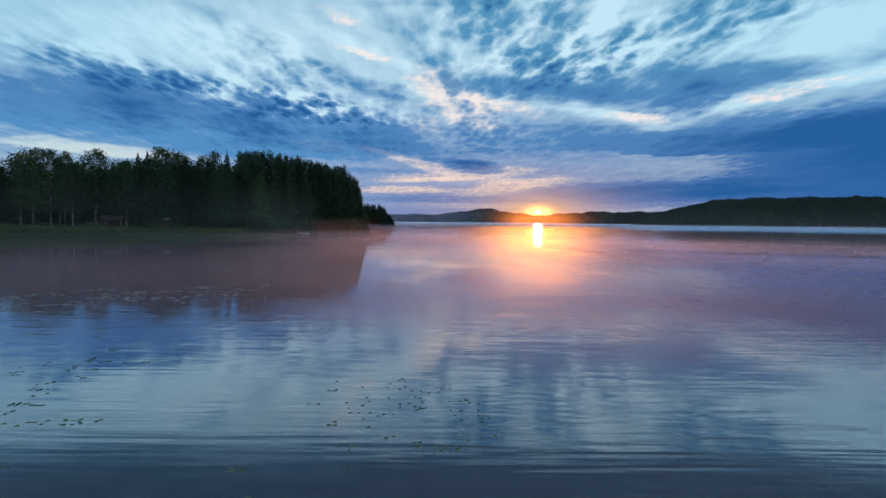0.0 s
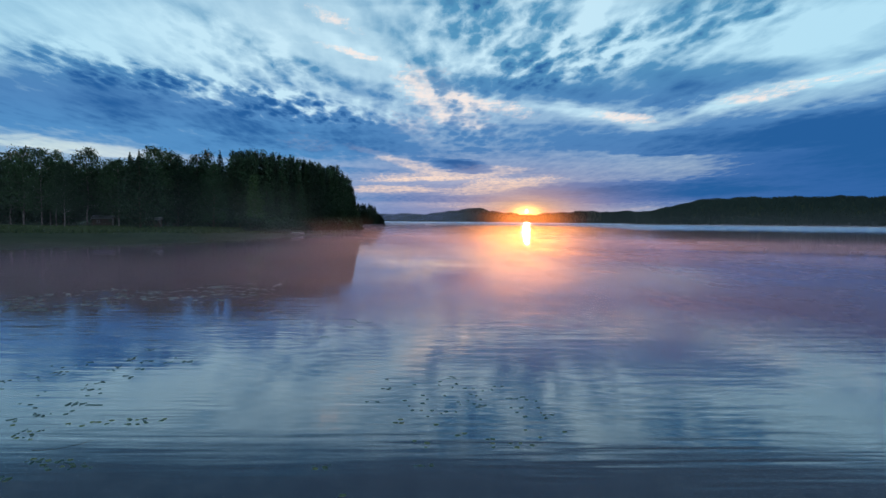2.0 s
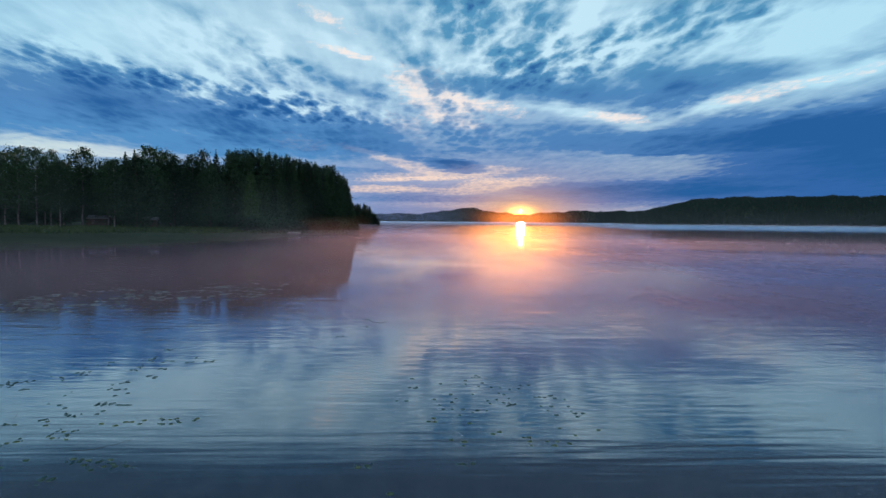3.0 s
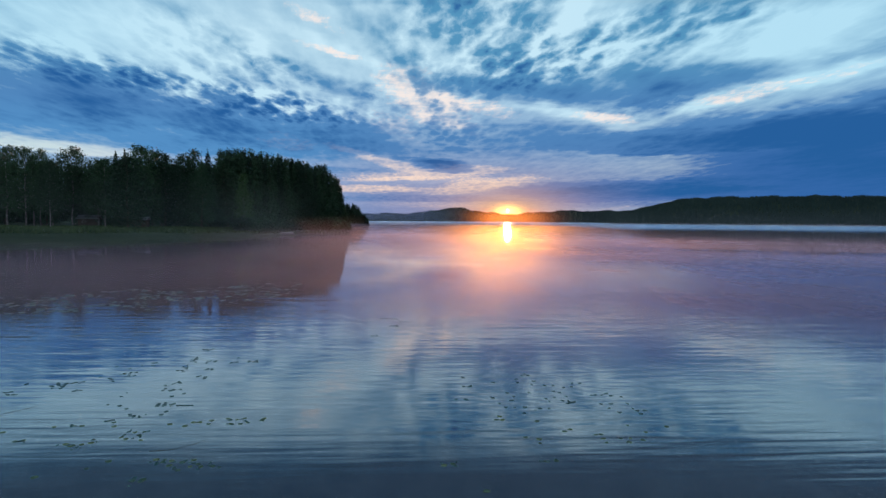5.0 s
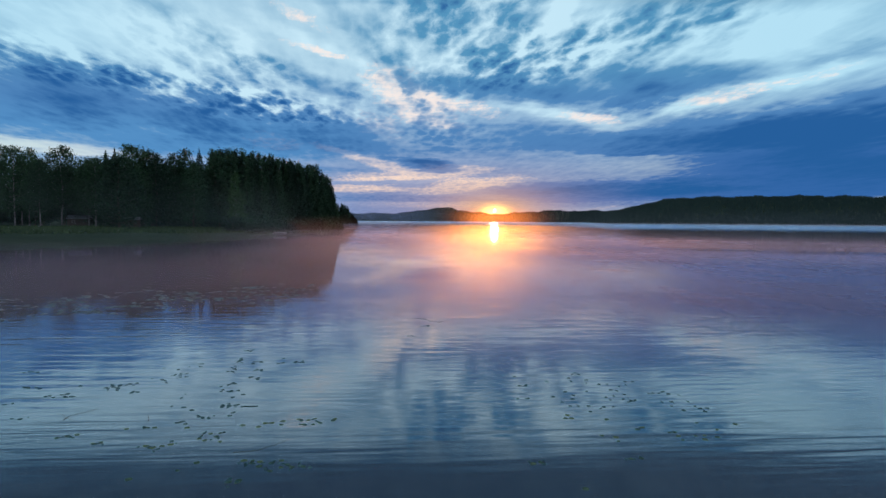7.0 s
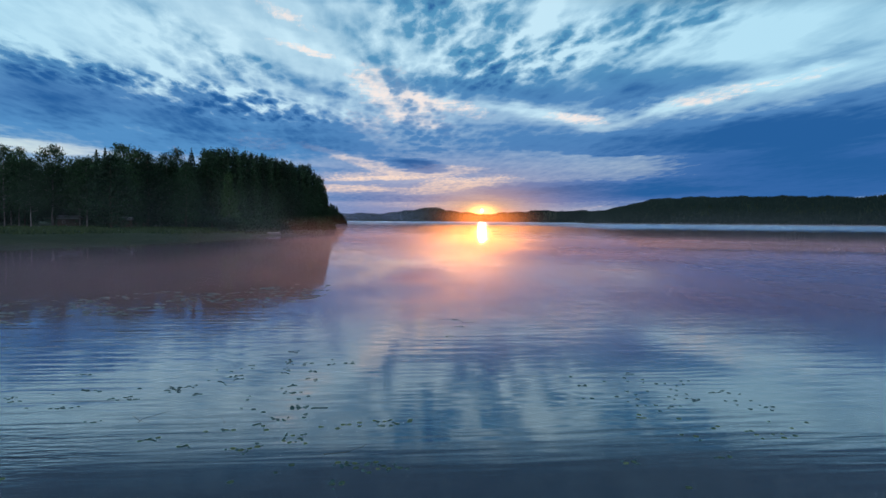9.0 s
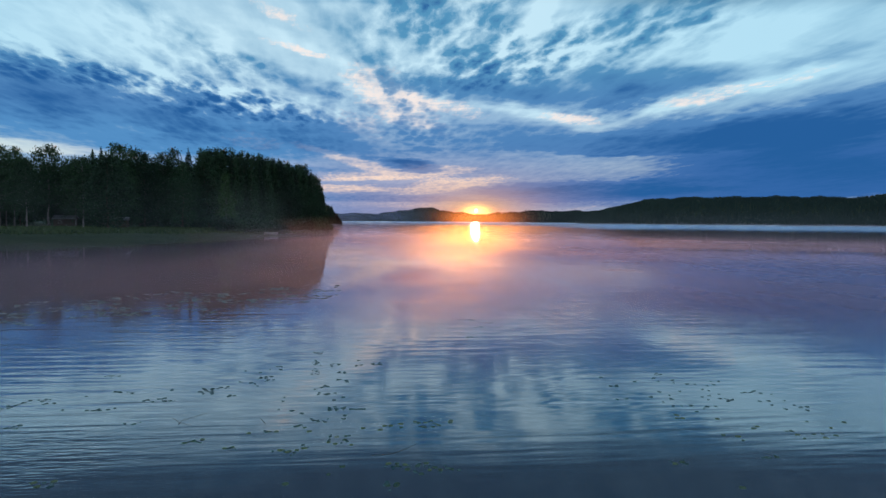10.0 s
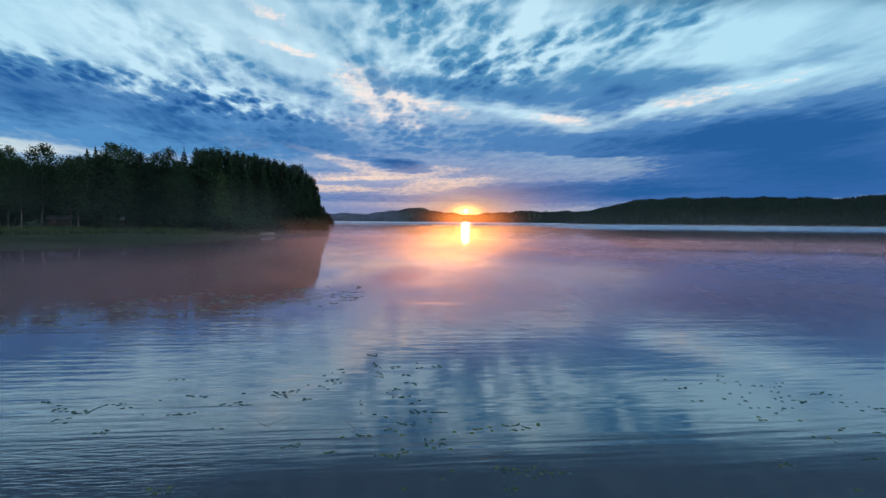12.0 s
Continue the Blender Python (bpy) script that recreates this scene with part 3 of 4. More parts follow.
def sheet(name, angles, radii, height, mat, centre=(0, 0)):
    A, R = np.meshgrid(np.radians(angles), radii)
    x, y = centre[0] + R * np.sin(A), centre[1] + R * np.cos(A)
    z = height(x, y)
    n, m = A.shape
    idx = np.arange(n * m).reshape(n, m)
    faces = np.stack([idx[:-1, :-1], idx[:-1, 1:], idx[1:, 1:], idx[1:, :-1]], -1).reshape(-1, 4)
    me = bpy.data.meshes.new(name)
    me.from_pydata(np.stack([x, y, z], -1).reshape(-1, 3).tolist(), [], faces.tolist())
    me.materials.append(mat)
    me.shade_smooth()
    return new(name, me)


angles = np.concatenate([np.arange(-180, -60, 4.0), np.arange(-60, 60, 0.3), np.arange(60, 180.1, 4.0)])
radii = np.concatenate([np.geomspace(2, 60, 25)[:-1], np.arange(60, 260, 2.5), np.geomspace(260, 4800, 110)])
ground = sheet("ground", angles, radii, land_height, M_GROUND)
tagged(ground, "grassy lake shore and wooded hills round a lake bed", "ground", kind="structure")

water = sheet("water", np.arange(-180, 180.1, 4.0), np.array([0.01, 8, 30, 100, 300, 900, 2000, 4800]), lambda x, y: x * 0.0, M_WATER)
tagged(water, "calm dark lake water mirroring the evening sky", "lake", kind="structure")


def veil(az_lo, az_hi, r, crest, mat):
    """An upright curtain standing in for mist or haze along an arc."""
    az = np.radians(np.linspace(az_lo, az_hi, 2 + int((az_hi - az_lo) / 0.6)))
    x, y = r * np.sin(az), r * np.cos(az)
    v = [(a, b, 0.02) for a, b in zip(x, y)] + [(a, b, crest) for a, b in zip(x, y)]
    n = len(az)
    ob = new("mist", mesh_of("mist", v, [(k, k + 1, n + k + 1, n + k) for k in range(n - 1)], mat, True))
    return tagged(ob, "faint upright veil standing in for mist and haze over the lake", "mist", kind="stuff")


# two thin layers lie over the lake, thinned by bearing and distance
for low, z in enumerate((1.0, 0.35)):
    layer = sheet("mist", np.arange(-180, 180.1, 4.0), np.array([0.01, 8, 12, 18, 30, 60, 120, 250, 500, 1000]), lambda x, y: x * 0.0 + z, layer_material("mist_layer", 3.0 + 5.0 * low))
    tagged(layer, "thin layer of evening mist lying over the lake", "mist", kind="stuff")
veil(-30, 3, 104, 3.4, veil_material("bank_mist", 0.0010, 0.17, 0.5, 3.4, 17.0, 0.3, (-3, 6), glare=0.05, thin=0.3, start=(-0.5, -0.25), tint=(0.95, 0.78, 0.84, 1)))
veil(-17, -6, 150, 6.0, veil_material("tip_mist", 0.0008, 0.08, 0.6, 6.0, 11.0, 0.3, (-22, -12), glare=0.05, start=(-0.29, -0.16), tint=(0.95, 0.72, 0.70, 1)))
# painted haze: a teal sheet that lifts the dark of the wood
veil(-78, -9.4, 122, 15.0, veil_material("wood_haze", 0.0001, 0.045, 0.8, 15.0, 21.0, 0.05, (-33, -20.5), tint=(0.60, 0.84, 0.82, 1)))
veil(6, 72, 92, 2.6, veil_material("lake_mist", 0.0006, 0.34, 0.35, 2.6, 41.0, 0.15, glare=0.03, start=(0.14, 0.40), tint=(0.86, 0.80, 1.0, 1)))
# low pale sheet that draws the bright line at the far waterline
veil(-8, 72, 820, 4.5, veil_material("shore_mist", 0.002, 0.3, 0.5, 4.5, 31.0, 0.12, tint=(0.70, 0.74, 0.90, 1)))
# sheets that paint the sun's glow and blue distance over the far hills
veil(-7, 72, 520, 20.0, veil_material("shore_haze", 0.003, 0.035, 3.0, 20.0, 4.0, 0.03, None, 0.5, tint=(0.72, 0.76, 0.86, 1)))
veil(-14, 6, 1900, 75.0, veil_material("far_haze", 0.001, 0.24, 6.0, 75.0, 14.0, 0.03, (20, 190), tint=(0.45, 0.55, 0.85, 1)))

# ---------------------------------------------------------------- far woods


def far_woods(name, seed, count, az_lo, az_hi, depth, tall, label, sides=5):
    rng = np.random.default_rng(seed)
    az = rng.uniform(az_lo, az_hi, count)
    r = far_shore(az) + 5 + depth * rng.uniform(0, 1, count) ** 1.0
    x, y = r * np.sin(np.radians(az)), r * np.cos(np.radians(az))
    keep = shore_distance(x, y) < -10
    x, y = x[keep], y[keep]
    z = land_height(x, y)
    v, f = [], []
    for i in range(len(x)):
        h = tall * rng.uniform(0.8, 1.12)
        w = h * rng.uniform(0.16, 0.30)
        turn = rng.uniform(0, 6)
        for lo, hi, rad in ((0.05, 0.68, 1.0), (0.45, 1.0, 0.66)):
            b = len(v)
            for k in range(sides):
                a = turn + 2 * math.pi * k / sides
                q = w * rad * rng.uniform(0.75, 1.25)
                v.append((x[i] + q * math.cos(a), y[i] + q * math.sin(a), z[i] + h * lo))
            v.append((x[i], y[i], z[i] + h * hi))
            f += [(b + k, b + (k + 1) % sides, b + sides) for k in range(sides)]
    ob = new(name, mesh_of(name, v, f, M_FAR))
    return tagged(ob, label, "forest", kind="stuff")


far_woods("far_forest", 5, 15000, 15.5, 52, 640, 8, "dark conifer forest on the hill across the lake")
far_woods("far_forest", 6, 7000, -12, 18, 760, 8, "dark wooded hills on the far shore under the sunset", 4)

# ---------------------------------------------------------------- the wooded point
BIRCH = "leafy birch with pale trunk on the grassy shore"
DARK = "dark dense broadleaf tree on the wooded point"
FIR = "slender dark spruce among the shore trees"


def ground_at(x, y):
    return float(land_height(np.array([float(x)]), np.array([float(y)]))[0])


KINDS = {
    "birch": [broadleaf("birch_tree", 20 + k, 20.0, 8.2 + k % 2, 0.22, M_BIRCHBARK, M_LEAF, BIRCH, 6000, 0.3, 0.25) for k in range(3)],
    "alder": [broadleaf("alder_tree", 40 + k, 20.0, 7.6 + 0.8 * k, 0.05, M_BARK, M_LEAF_B, DARK, 7500, 0.15, 0.3) for k in range(3)],
    "aspen": [broadleaf("young_aspen_tree", 50 + k, 20.0, 4.9 + 0.5 * k, 0.05, M_BARK, M_LEAF_B, "slim dense young aspen on the wooded point", 7000, 0.0, 0.9) for k in range(4)],
    "young": [broadleaf("young_birch_tree", 60, 14.0, 5.0, 0.06, M_BIRCHBARK, M_YOUNG, "light green young birch in front of dark trees", 4200, 0.0, 0.8)],
    "spruce": [spruce("spruce_tree", 80 + k, 20.0, 5.0 + k, M_NEEDLE, FIR) for k in range(2)],
}
USED = {k: [False] * len(v) for k, v in KINDS.items()}
rng_t = random.Random(3)


def plant(kind, x, y, top, wide=1.0):
    """A tree of that kind whose tip reaches the height top over the water."""
    i = rng_t.randrange(len(KINDS[kind]))
    proto = KINDS[kind][i]
    base = ground_at(x, y)
    full = 14.0 if kind == "young" else 20.0
    s = (top - base) / full
    w = s * wide * rng_t.uniform(0.92, 1.08)
    m = Matrix.LocRotScale((x, y, base), Euler((0, 0, rng_t.uniform(0, 6.28))), (w, w, s))
    if USED[kind][i]:
        ob = copy_thing(proto, m)
        ob.scale = (w, w, s)
    else:
        USED[kind][i] = True
        proto.matrix_basis = m
        ob = proto
    return ob


# the trees that make the skyline
plant("birch", -92.6, 139.3, 19.0)
plant("birch", -87.2, 136.8, 18.7, 0.8)
plant("birch", -87.4, 142.5, 18.8, 0.8)
plant("birch", -78.8, 131.0, 15.2, 0.7)
plant("birch", -82.0, 145.5, 19.7, 1.0)
plant("birch", -77.4, 147.8, 17.1)
plant("birch", -73.5, 143.0, 17.0, 1.1)
plant("birch", -98.0, 143.0, 18.6, 1.1)
plant("alder", -95.0, 160.0, 17.5, 1.2)
plant("alder", -86.0, 158.0, 16.5, 1.2)
plant("alder", -79.0, 152.0, 15.5, 1.2)
plant("birch", -70.0, 149.5, 17.8, 1.1)
plant("spruce", -77.0, 155.8, 19.9, 1.25)
plant("alder", -65.8, 136.8, 16.9, 1.2)
plant("spruce", -78.5, 163.9, 21.2, 1.25)
plant("birch", -71.1, 156.3, 21.4, 1.1)
plant("birch", -70.4, 162.0, 20.8, 0.9)
plant("alder", -65.4, 156.4, 19.4)
plant("birch", -63.9, 164.5, 20.3, 0.8)
plant("birch", -62.4, 168.0, 21.7, 0.6)
plant("spruce", -56.6, 161.5, 20.9, 1.3)
plant("alder", -56.5, 156.5, 17.4, 0.8)
plant("alder", -54.4, 167.6, 21.2, 0.9)
plant("alder", -53.1, 173.2, 22.4, 0.8)
plant("young", -45.8, 154.5, 14.8, 0.8)
# the even slope of slim trees towards the tip of the point, in three staggered rows
for row, (back, drop) in enumerate(((0.0, 0.0), (3.5, 0.3), (-3.0, 1.8))):
    for k in range(26):
        u = (k + 0.2 + 0.6 * rng_t.random()) / 26 * 0.97
        top = 21.5 + 0.9 * bell(u, 0.33, 0.3) - 2.4 * max(0.0, u - 0.45) / 0.45 - 4.6 * max(0.0, (u - 0.86) / 0.14) ** 1.6
        plant("aspen", -55 + 27.8 * u - 0.5 * back, 168 + 38 * u + 0.8 * back + rng_t.uniform(-1.2, 1.2), top - drop + rng_t.uniform(-0.9, 0.6), rng_t.uniform(0.62, 0.92))
plant("alder", -28.6, 203.5, 14.5, 0.6)
plant("alder", -27.4, 202.0, 11.0, 0.7)
plant("alder", -26.6, 201.0, 8.0, 0.75)
for k in range(7):
    plant("birch", -100 - 6 * k + rng_t.uniform(-2, 2), 138 - 2 * k + rng_t.uniform(-4, 6), rng_t.uniform(16, 19), 1.1)
    plant("alder", -100 - 6 * k, 152 + rng_t.uniform(-3, 3), rng_t.uniform(15, 18), 1.2)
for x, y, top in ((-101, 163, 12), (-104, 167, 11), (-98, 161, 11), (-117, 190, 14), (-111, 186, 13), (-106, 178, 12), (-122, 176, 13), (-113, 170, 11)):
    plant("alder", x, y, top, 1.5)
# a second row close behind
for k in range(30):
    u = (k + rng_t.random()) / 30
    plant("birch" if u < 0.35 and rng_t.random() < 0.6 else "alder", -96 + 62 * u, 150 + 56 * u + rng_t.uniform(-2, 3), 16.6 + 4.2 * min(u, 0.75) + rng_t.uniform(-0.8, 0.8) - 9 * max(0, u - 0.85), 1.1)
# the trees that fill the wood behind and below them
for k in range(34):
    u = (k + rng_t.random()) / 34
    plant("spruce" if rng_t.random() < 0.15 else "alder", -80 + 46 * u, 160 + 42 * u + rng_t.uniform(0, 12), rng_t.uniform(15.5, 18.0) + 3 * u, 1.15)
for k in range(26):
    u = (k + rng_t.random()) / 26
    plant("alder", -72 + 42 * u, 150 + 48 * u + rng_t.uniform(-3, 3), rng_t.uniform(11, 16), 1.15)
for k in range(30):
    u = (k + rng_t.random()) / 30
    plant("spruce" if rng_t.random() < 0.3 else "alder", -150 + 90 * u, 185 + 25 * u + rng_t.uniform(-6, 12), rng_t.uniform(13, 17), 1.3)
# the next headland
for k in range(60):
    x = -104 + 64 * (k + rng_t.random()) / 60
    top = 17.5 if x < -51 else 17.5 - (x + 51) * 1.3
    plant("spruce", x, 506 + rng_t.uniform(0, 12), top * rng_t.uniform(0.85, 1.05), 1.6)


# ---------------------------------------------------------------- bushes, grass and the huts on the bank


def bush(seed):
    """A low willow: many stems from one root and a round, ragged mass of leaves."""
    rng = np.random.default_rng(seed)
    ob = tagged(new("willow_bush"), "low leafy willow bush at the water's edge", "bush", kind="thing")
    v, f = [], []
    pts = []
    for k in range(16):
        a, lean = rng.uniform(0, 6.28), rng.uniform(0.2, 1.1)
        tip = np.array((math.cos(a) * lean * 1.3, math.sin(a) * lean * 1.3, rng.uniform(1.2, 2.3) - 0.4 * lean))
        tube(v, f, [(0, 0, -0.2), tip * (0.45, 0.45, 0.6), tip], [0.03, 0.02, 0.006], 5)
        n = 75
        s = rng.uniform(0.15, 1.1, (n, 1))
        pts.append(tip * s + rng.normal(size=(n, 3)) * (0.28, 0.28, 0.24))
    part("stems", mesh_of("willow_stems", v, f, M_BARK, True), ob)
    part("foliage", quads_mesh("willow_leaves", leaf_quads(rng, np.concatenate(pts), 0.3), M_LEAF_B), ob)
    return ob


BUSHES = [bush(100 + k) for k in range(3)]
bush_used = [False] * 3


def plant_bush(x, y, size):
    i = rng_t.randrange(3)
    m = Matrix.LocRotScale((x, y, max(0.0, ground_at(x, y))), Euler((0, 0, rng_t.uniform(0, 6.28))), (size, size, size * rng_t.uniform(0.8, 1.1)))
    if bush_used[i]:
        ob = copy_thing(BUSHES[i], m)
        ob.scale = m.to_scale()
    else:
        bush_used[i] = True
        BUSHES[i].matrix_basis = m


# along the point's waterline, then under the trees
for k in range(34):
    u = (k + rng_t.random()) / 34
    plant_bush(-46 + 21.5 * u, 148 + 46 * u + rng_t.uniform(-3, 2) - 10 * u * (1 - u), rng_t.uniform(0.9, 1.9))
for k in range(30):
    u = (k + rng_t.random()) / 30
    plant_bush(-62 + 33 * u, 158 + 46 * u + rng_t.uniform(-4, 4), rng_t.uniform(1.2, 2.2))
for x, y, size in ((-25.5, 192, 1.3), (-24.6, 195, 1.0), (-26, 197, 1.5), (-28, 200, 1.9), (-24.2, 189, 0.8)):
    plant_bush(x, y, size)


def bank_grass():
    """Tall grass on the open bank between the water and the trees."""
    rng = np.random.default_rng(31)
    n = 26000
    u = rng.uniform(0, 1, n)
    x = -112 + 84 * u + rng.normal(size=n) * 3
    y = 52 + 125 * u + rng.uniform(-8, 55, n) * (1 - 0.6 * u)
    sd = shore_distance(x, y)
    keep = (sd > -0.8) & (sd < 60)
    x, y = x[keep], y[keep]
    z = np.maximum(land_height(x, y), -0.05)
    n = len(x)
    h = rng.uniform(0.25, 0.7, n)
    a = rng.uniform(0, 6.28, n)
    w = rng.uniform(0.10, 0.25, n)
    lean = rng.normal(size=(n, 2)) * 0.18
    c, s_ = np.cos(a) * w, np.sin(a) * w
    root = np.stack([x, y, z], -1)
    quad = np.stack([root + np.stack([-c, -s_, 0 * c], -1), root + np.stack([c, s_, 0 * c], -1),
                     root + np.stack([c * 0.7 + lean[:, 0], s_ * 0.7 + lean[:, 1], h], -1), root + np.stack([-c * 0.5 + lean[:, 0], -s_ * 0.5 + lean[:, 1], h * 0.9], -1)], 1)
    tagged(new("grass", quads_mesh("grass", quad, M_GRASS)), "tall green grass on the lake bank", "grass", kind="stuff")


bank_grass()


def box(bm, x, y, z, sx, sy, sz, rot=None):
    m = Matrix.Translation((x, y, z)) @ (rot.to_matrix().to_4x4() if rot else Matrix()) @ Matrix.Diagonal((sx, sy, sz, 1))
    bmesh.ops.create_cube(bm, size=1.0, matrix=m)


def finish(name, bm, mat, parent):
    me = bpy.data.meshes.new(name)
    bm.to_mesh(me)
    bm.free()
    me.materials.append(mat)
    return part(name, me, parent)


def hut(x, y, wide, deep, wall, turn):
    """A small boarded lakeside hut with a pitched tin roof, a door and one window."""
    ob = tagged(new("lakeside_hut"), "small dark boarded hut with pale roof among birches", "hut", kind="thing")
    bm = bmesh.new()
    n = int(wide / 0.2)
    for side in (-1, 1):
        for k in range(n):
            box(bm, -wide / 2 + (k + 0.5) * wide / n, side * deep / 2, wall / 2, wide / n * 0.92, 0.06 + 0.02 * (k % 2), wall)
        for k in range(int(deep / 0.2)):
            box(bm, side * wide / 2, -deep / 2 + (k + 0.5) * 0.2, wall / 2 + 0.2, 0.06 + 0.02 * (k % 2), 0.185, wall + 0.4)
    finish("wall", bm, M_BOARD, ob)
    for side in (-1, 1):
        bm = bmesh.new()
        box(bm, 0, side * deep * 0.29, wall + 0.42, wide + 0.6, deep * 0.66, 0.06, Euler((side * -0.42, 0, 0)))
        finish("roof", bm, M_TIN, ob)
    bm = bmesh.new()
    box(bm, wide * 0.2, -deep / 2 - 0.06, 0.95, 0.8, 0.06, 1.9)
    finish("door", bm, M_BOARD, ob)
    bm = bmesh.new()
    for dx in (-0.3, 0.3):
        box(bm, -wide * 0.2 + dx, -deep / 2 - 0.07, 1.3, 0.06, 0.06, 0.66)
    for dz in (-0.3, 0.3):
        box(bm, -wide * 0.2, -deep / 2 - 0.07, 1.3 + dz, 0.6, 0.06, 0.06)
    finish("window", bm, M_TIN, ob)
    ob.matrix_basis = pose(x, y, ground_at(x, y), 0, 0, turn)


M_BOAT = plain("boat_paint", (0.35, 0.34, 0.30), (0.55, 0.54, 0.50), 3.0, 0.5, 0.003)
M_BOARD = plain("hut_boards", (0.035, 0.025, 0.018), (0.09, 0.065, 0.045), 3.0, 0.8, 0.01)
M_TIN = plain("tin_roof", (0.14, 0.15, 0.16), (0.26, 0.27, 0.28), 2.0, 0.45, 0.004)
hut(-80.4, 149.7, 4.2, 3.2, 2.0, 12)
hut(-67.6, 147.5, 3.2, 2.4, 2.0, 12)


def rowing_boat(x, y, turn):
    """A small pale wooden boat drawn up on the grass: hull with flared sides, three thwarts and a rail."""
    ob = tagged(new("rowing_boat"), "small pale rowing boat drawn up on the bank", "boat", kind="thing")
    v, f = [], []
    n = 13
    for shell in (0.0, 0.03):
        for k in range(n):
            u = k / (n - 1) * 2 - 1
            half = 0.62 * (1 - abs(u) ** 2.4) + 0.03 - shell
            keel = 0.10 * abs(u) ** 3 + shell
            rail = 0.44 + 0.16 * u * u
            for q, h in ((-1.0, rail), (-0.72, (rail + keel) * 0.42), (0.0, keel), (0.72, (rail + keel) * 0.42), (1.0, rail)):
                v.append((u * (1.6 - shell), q * half, h))
    for s in (0, 1):
        for k in range(n - 1):
            for j in range(4):
                a = s * n * 5 + k * 5 + j
                quad = (a, a + 1, a + 6, a + 5)
                f.append(quad if s else quad[::-1])
    for k in range(n - 1):
        for j in (0, 4):
            a, b = k * 5 + j, n * 5 + k * 5 + j
            f.append((a, a + 5, b + 5, b))
    part("hull", mesh_of("boat_hull", v, f, M_BOAT, True), ob)
    for u in (-0.8, 0.0, 0.85):
        bm = bmesh.new()
        box(bm, u, 0, 0.36, 0.22, 1.1 * (1 - abs(u / 1.6) ** 2.4), 0.03)
        finish("thwart", bm, M_BOARD, ob)
    ob.matrix_basis = pose(x, y, ground_at(x, y) - 0.02, 6, 0, turn)


rowing_boat(-34.9, 153.2, 12)

# ---------------------------------------------------------------- lily pads


def pad_mesh(seed):
    """A floating leaf: a notched disc with thickness and a slightly raised rim."""
    rng = np.random.default_rng(seed)
    v, f = [], []
    n = 15
    notch = 0.32
    for ring, (rad, z) in enumerate(((0.0, 0.003), (0.55, 0.0025), (0.96, 0.003), (1.0, 0.0035), (1.0, -0.004))):
        for k in range(n):
            a = notch + (2 * math.pi - 2 * notch) * k / (n - 1)
            wob = 1 + 0.05 * math.sin(3 * a + seed) + 0.03 * rng.normal() if rad > 0.5 else 1
            v.append((0.10 * rad * wob * math.cos(a), 0.082 * rad * wob * math.sin(a), z + (0.0015 * math.sin(2 * a + seed) if rad > 0.9 else 0)))
    for r in range(4):
        for k in range(n - 1):
            f.append((r * n + k, r * n + k + 1, (r + 1) * n + k + 1, (r + 1) * n + k)[::-1])
    return mesh_of("lily_pad", v, f, M_PAD)


PADS = [pad_mesh(k) for k in range(5)]
NEAR_PADS = [pad_mesh(k) for k in range(5)]
for me in NEAR_PADS:
    me.materials[0] = M_NEARPAD
rng_p = random.Random(12)
PAD_LABEL = "green water lily leaf floating on the lake"
NEAR_LABEL = "yellowish green water lily leaf awash in the lake"


small_pads = []


def scatter_clumps(rows):
    """Clumps of floating leaves: x, y and the clump's width in centimetres. Each has its large leaves and a few small ones."""
    for x, y, wide in rows:
        n = max(1, round(wide / 15))
        slant = rng_p.uniform(-0.35, 0.35)
        for k in range(n):
            u = ((k + 0.5) / n - 0.5) * wide / 100 + rng_p.uniform(-0.02, 0.02)
            s = rng_p.uniform(0.36, 0.56) if n > 1 else max(0.34, min(0.55, wide / 22))
            ob = new("lily_pad", (NEAR_PADS if y < 12.2 else PADS)[rng_p.randrange(5)])
            ob.matrix_basis = Matrix.LocRotScale((x + u, y + u * slant + rng_p.uniform(-0.07, 0.07) * min(n - 1, 2), 0.0004 + 0.0006 * (k % 4)),
                                                 Euler((0, 0, rng_p.uniform(0, 6.28))), (s, s, 1))
            tagged(ob, NEAR_LABEL if y < 12.2 else PAD_LABEL, "lily pad", "lily pads on the lake")
        for k in range(round(wide / 11) if n > 1 else 0):
            u = rng_p.uniform(-0.55, 0.55) * wide / 100
            small_pads.append((x + u, y + u * slant + rng_p.gauss(0, 0.07), rng_p.uniform(0.2, 0.42)))


scatter_clumps([(-11.5, 11.3, 39), (-10.8, 11.0, 31), (-10.6, 11.7, 10), (-10.2, 11.8, 32), (-9.7, 12.0, 28), (-9.5, 11.7, 12),
                (-9.4, 12.3, 41), (-10.3, 13.1, 7), (-10.0, 13.0, 14), (-9.8, 12.8, 16), (-13.1, 14.0, 47), (-12.3, 14.6, 13),
                (-12.1, 14.6, 31), (-12.0, 14.9, 63), (-11.5, 14.2, 30), (-11.3, 15.3, 16), (-11.0, 15.8, 26), (-10.9, 16.9, 24),
                (-9.9, 16.4, 23), (-10.0, 17.4, 31), (-10.0, 18.7, 37), (-9.4, 17.1, 30), (-9.2, 16.2, 26), (-9.1, 15.4, 31),
                (-9.5, 14.8, 27), (-9.3, 14.2, 32), (-9.2, 13.7, 14), (-9.0, 13.9, 11), (-9.7, 14.6, 9), (-9.1, 13.0, 40)])
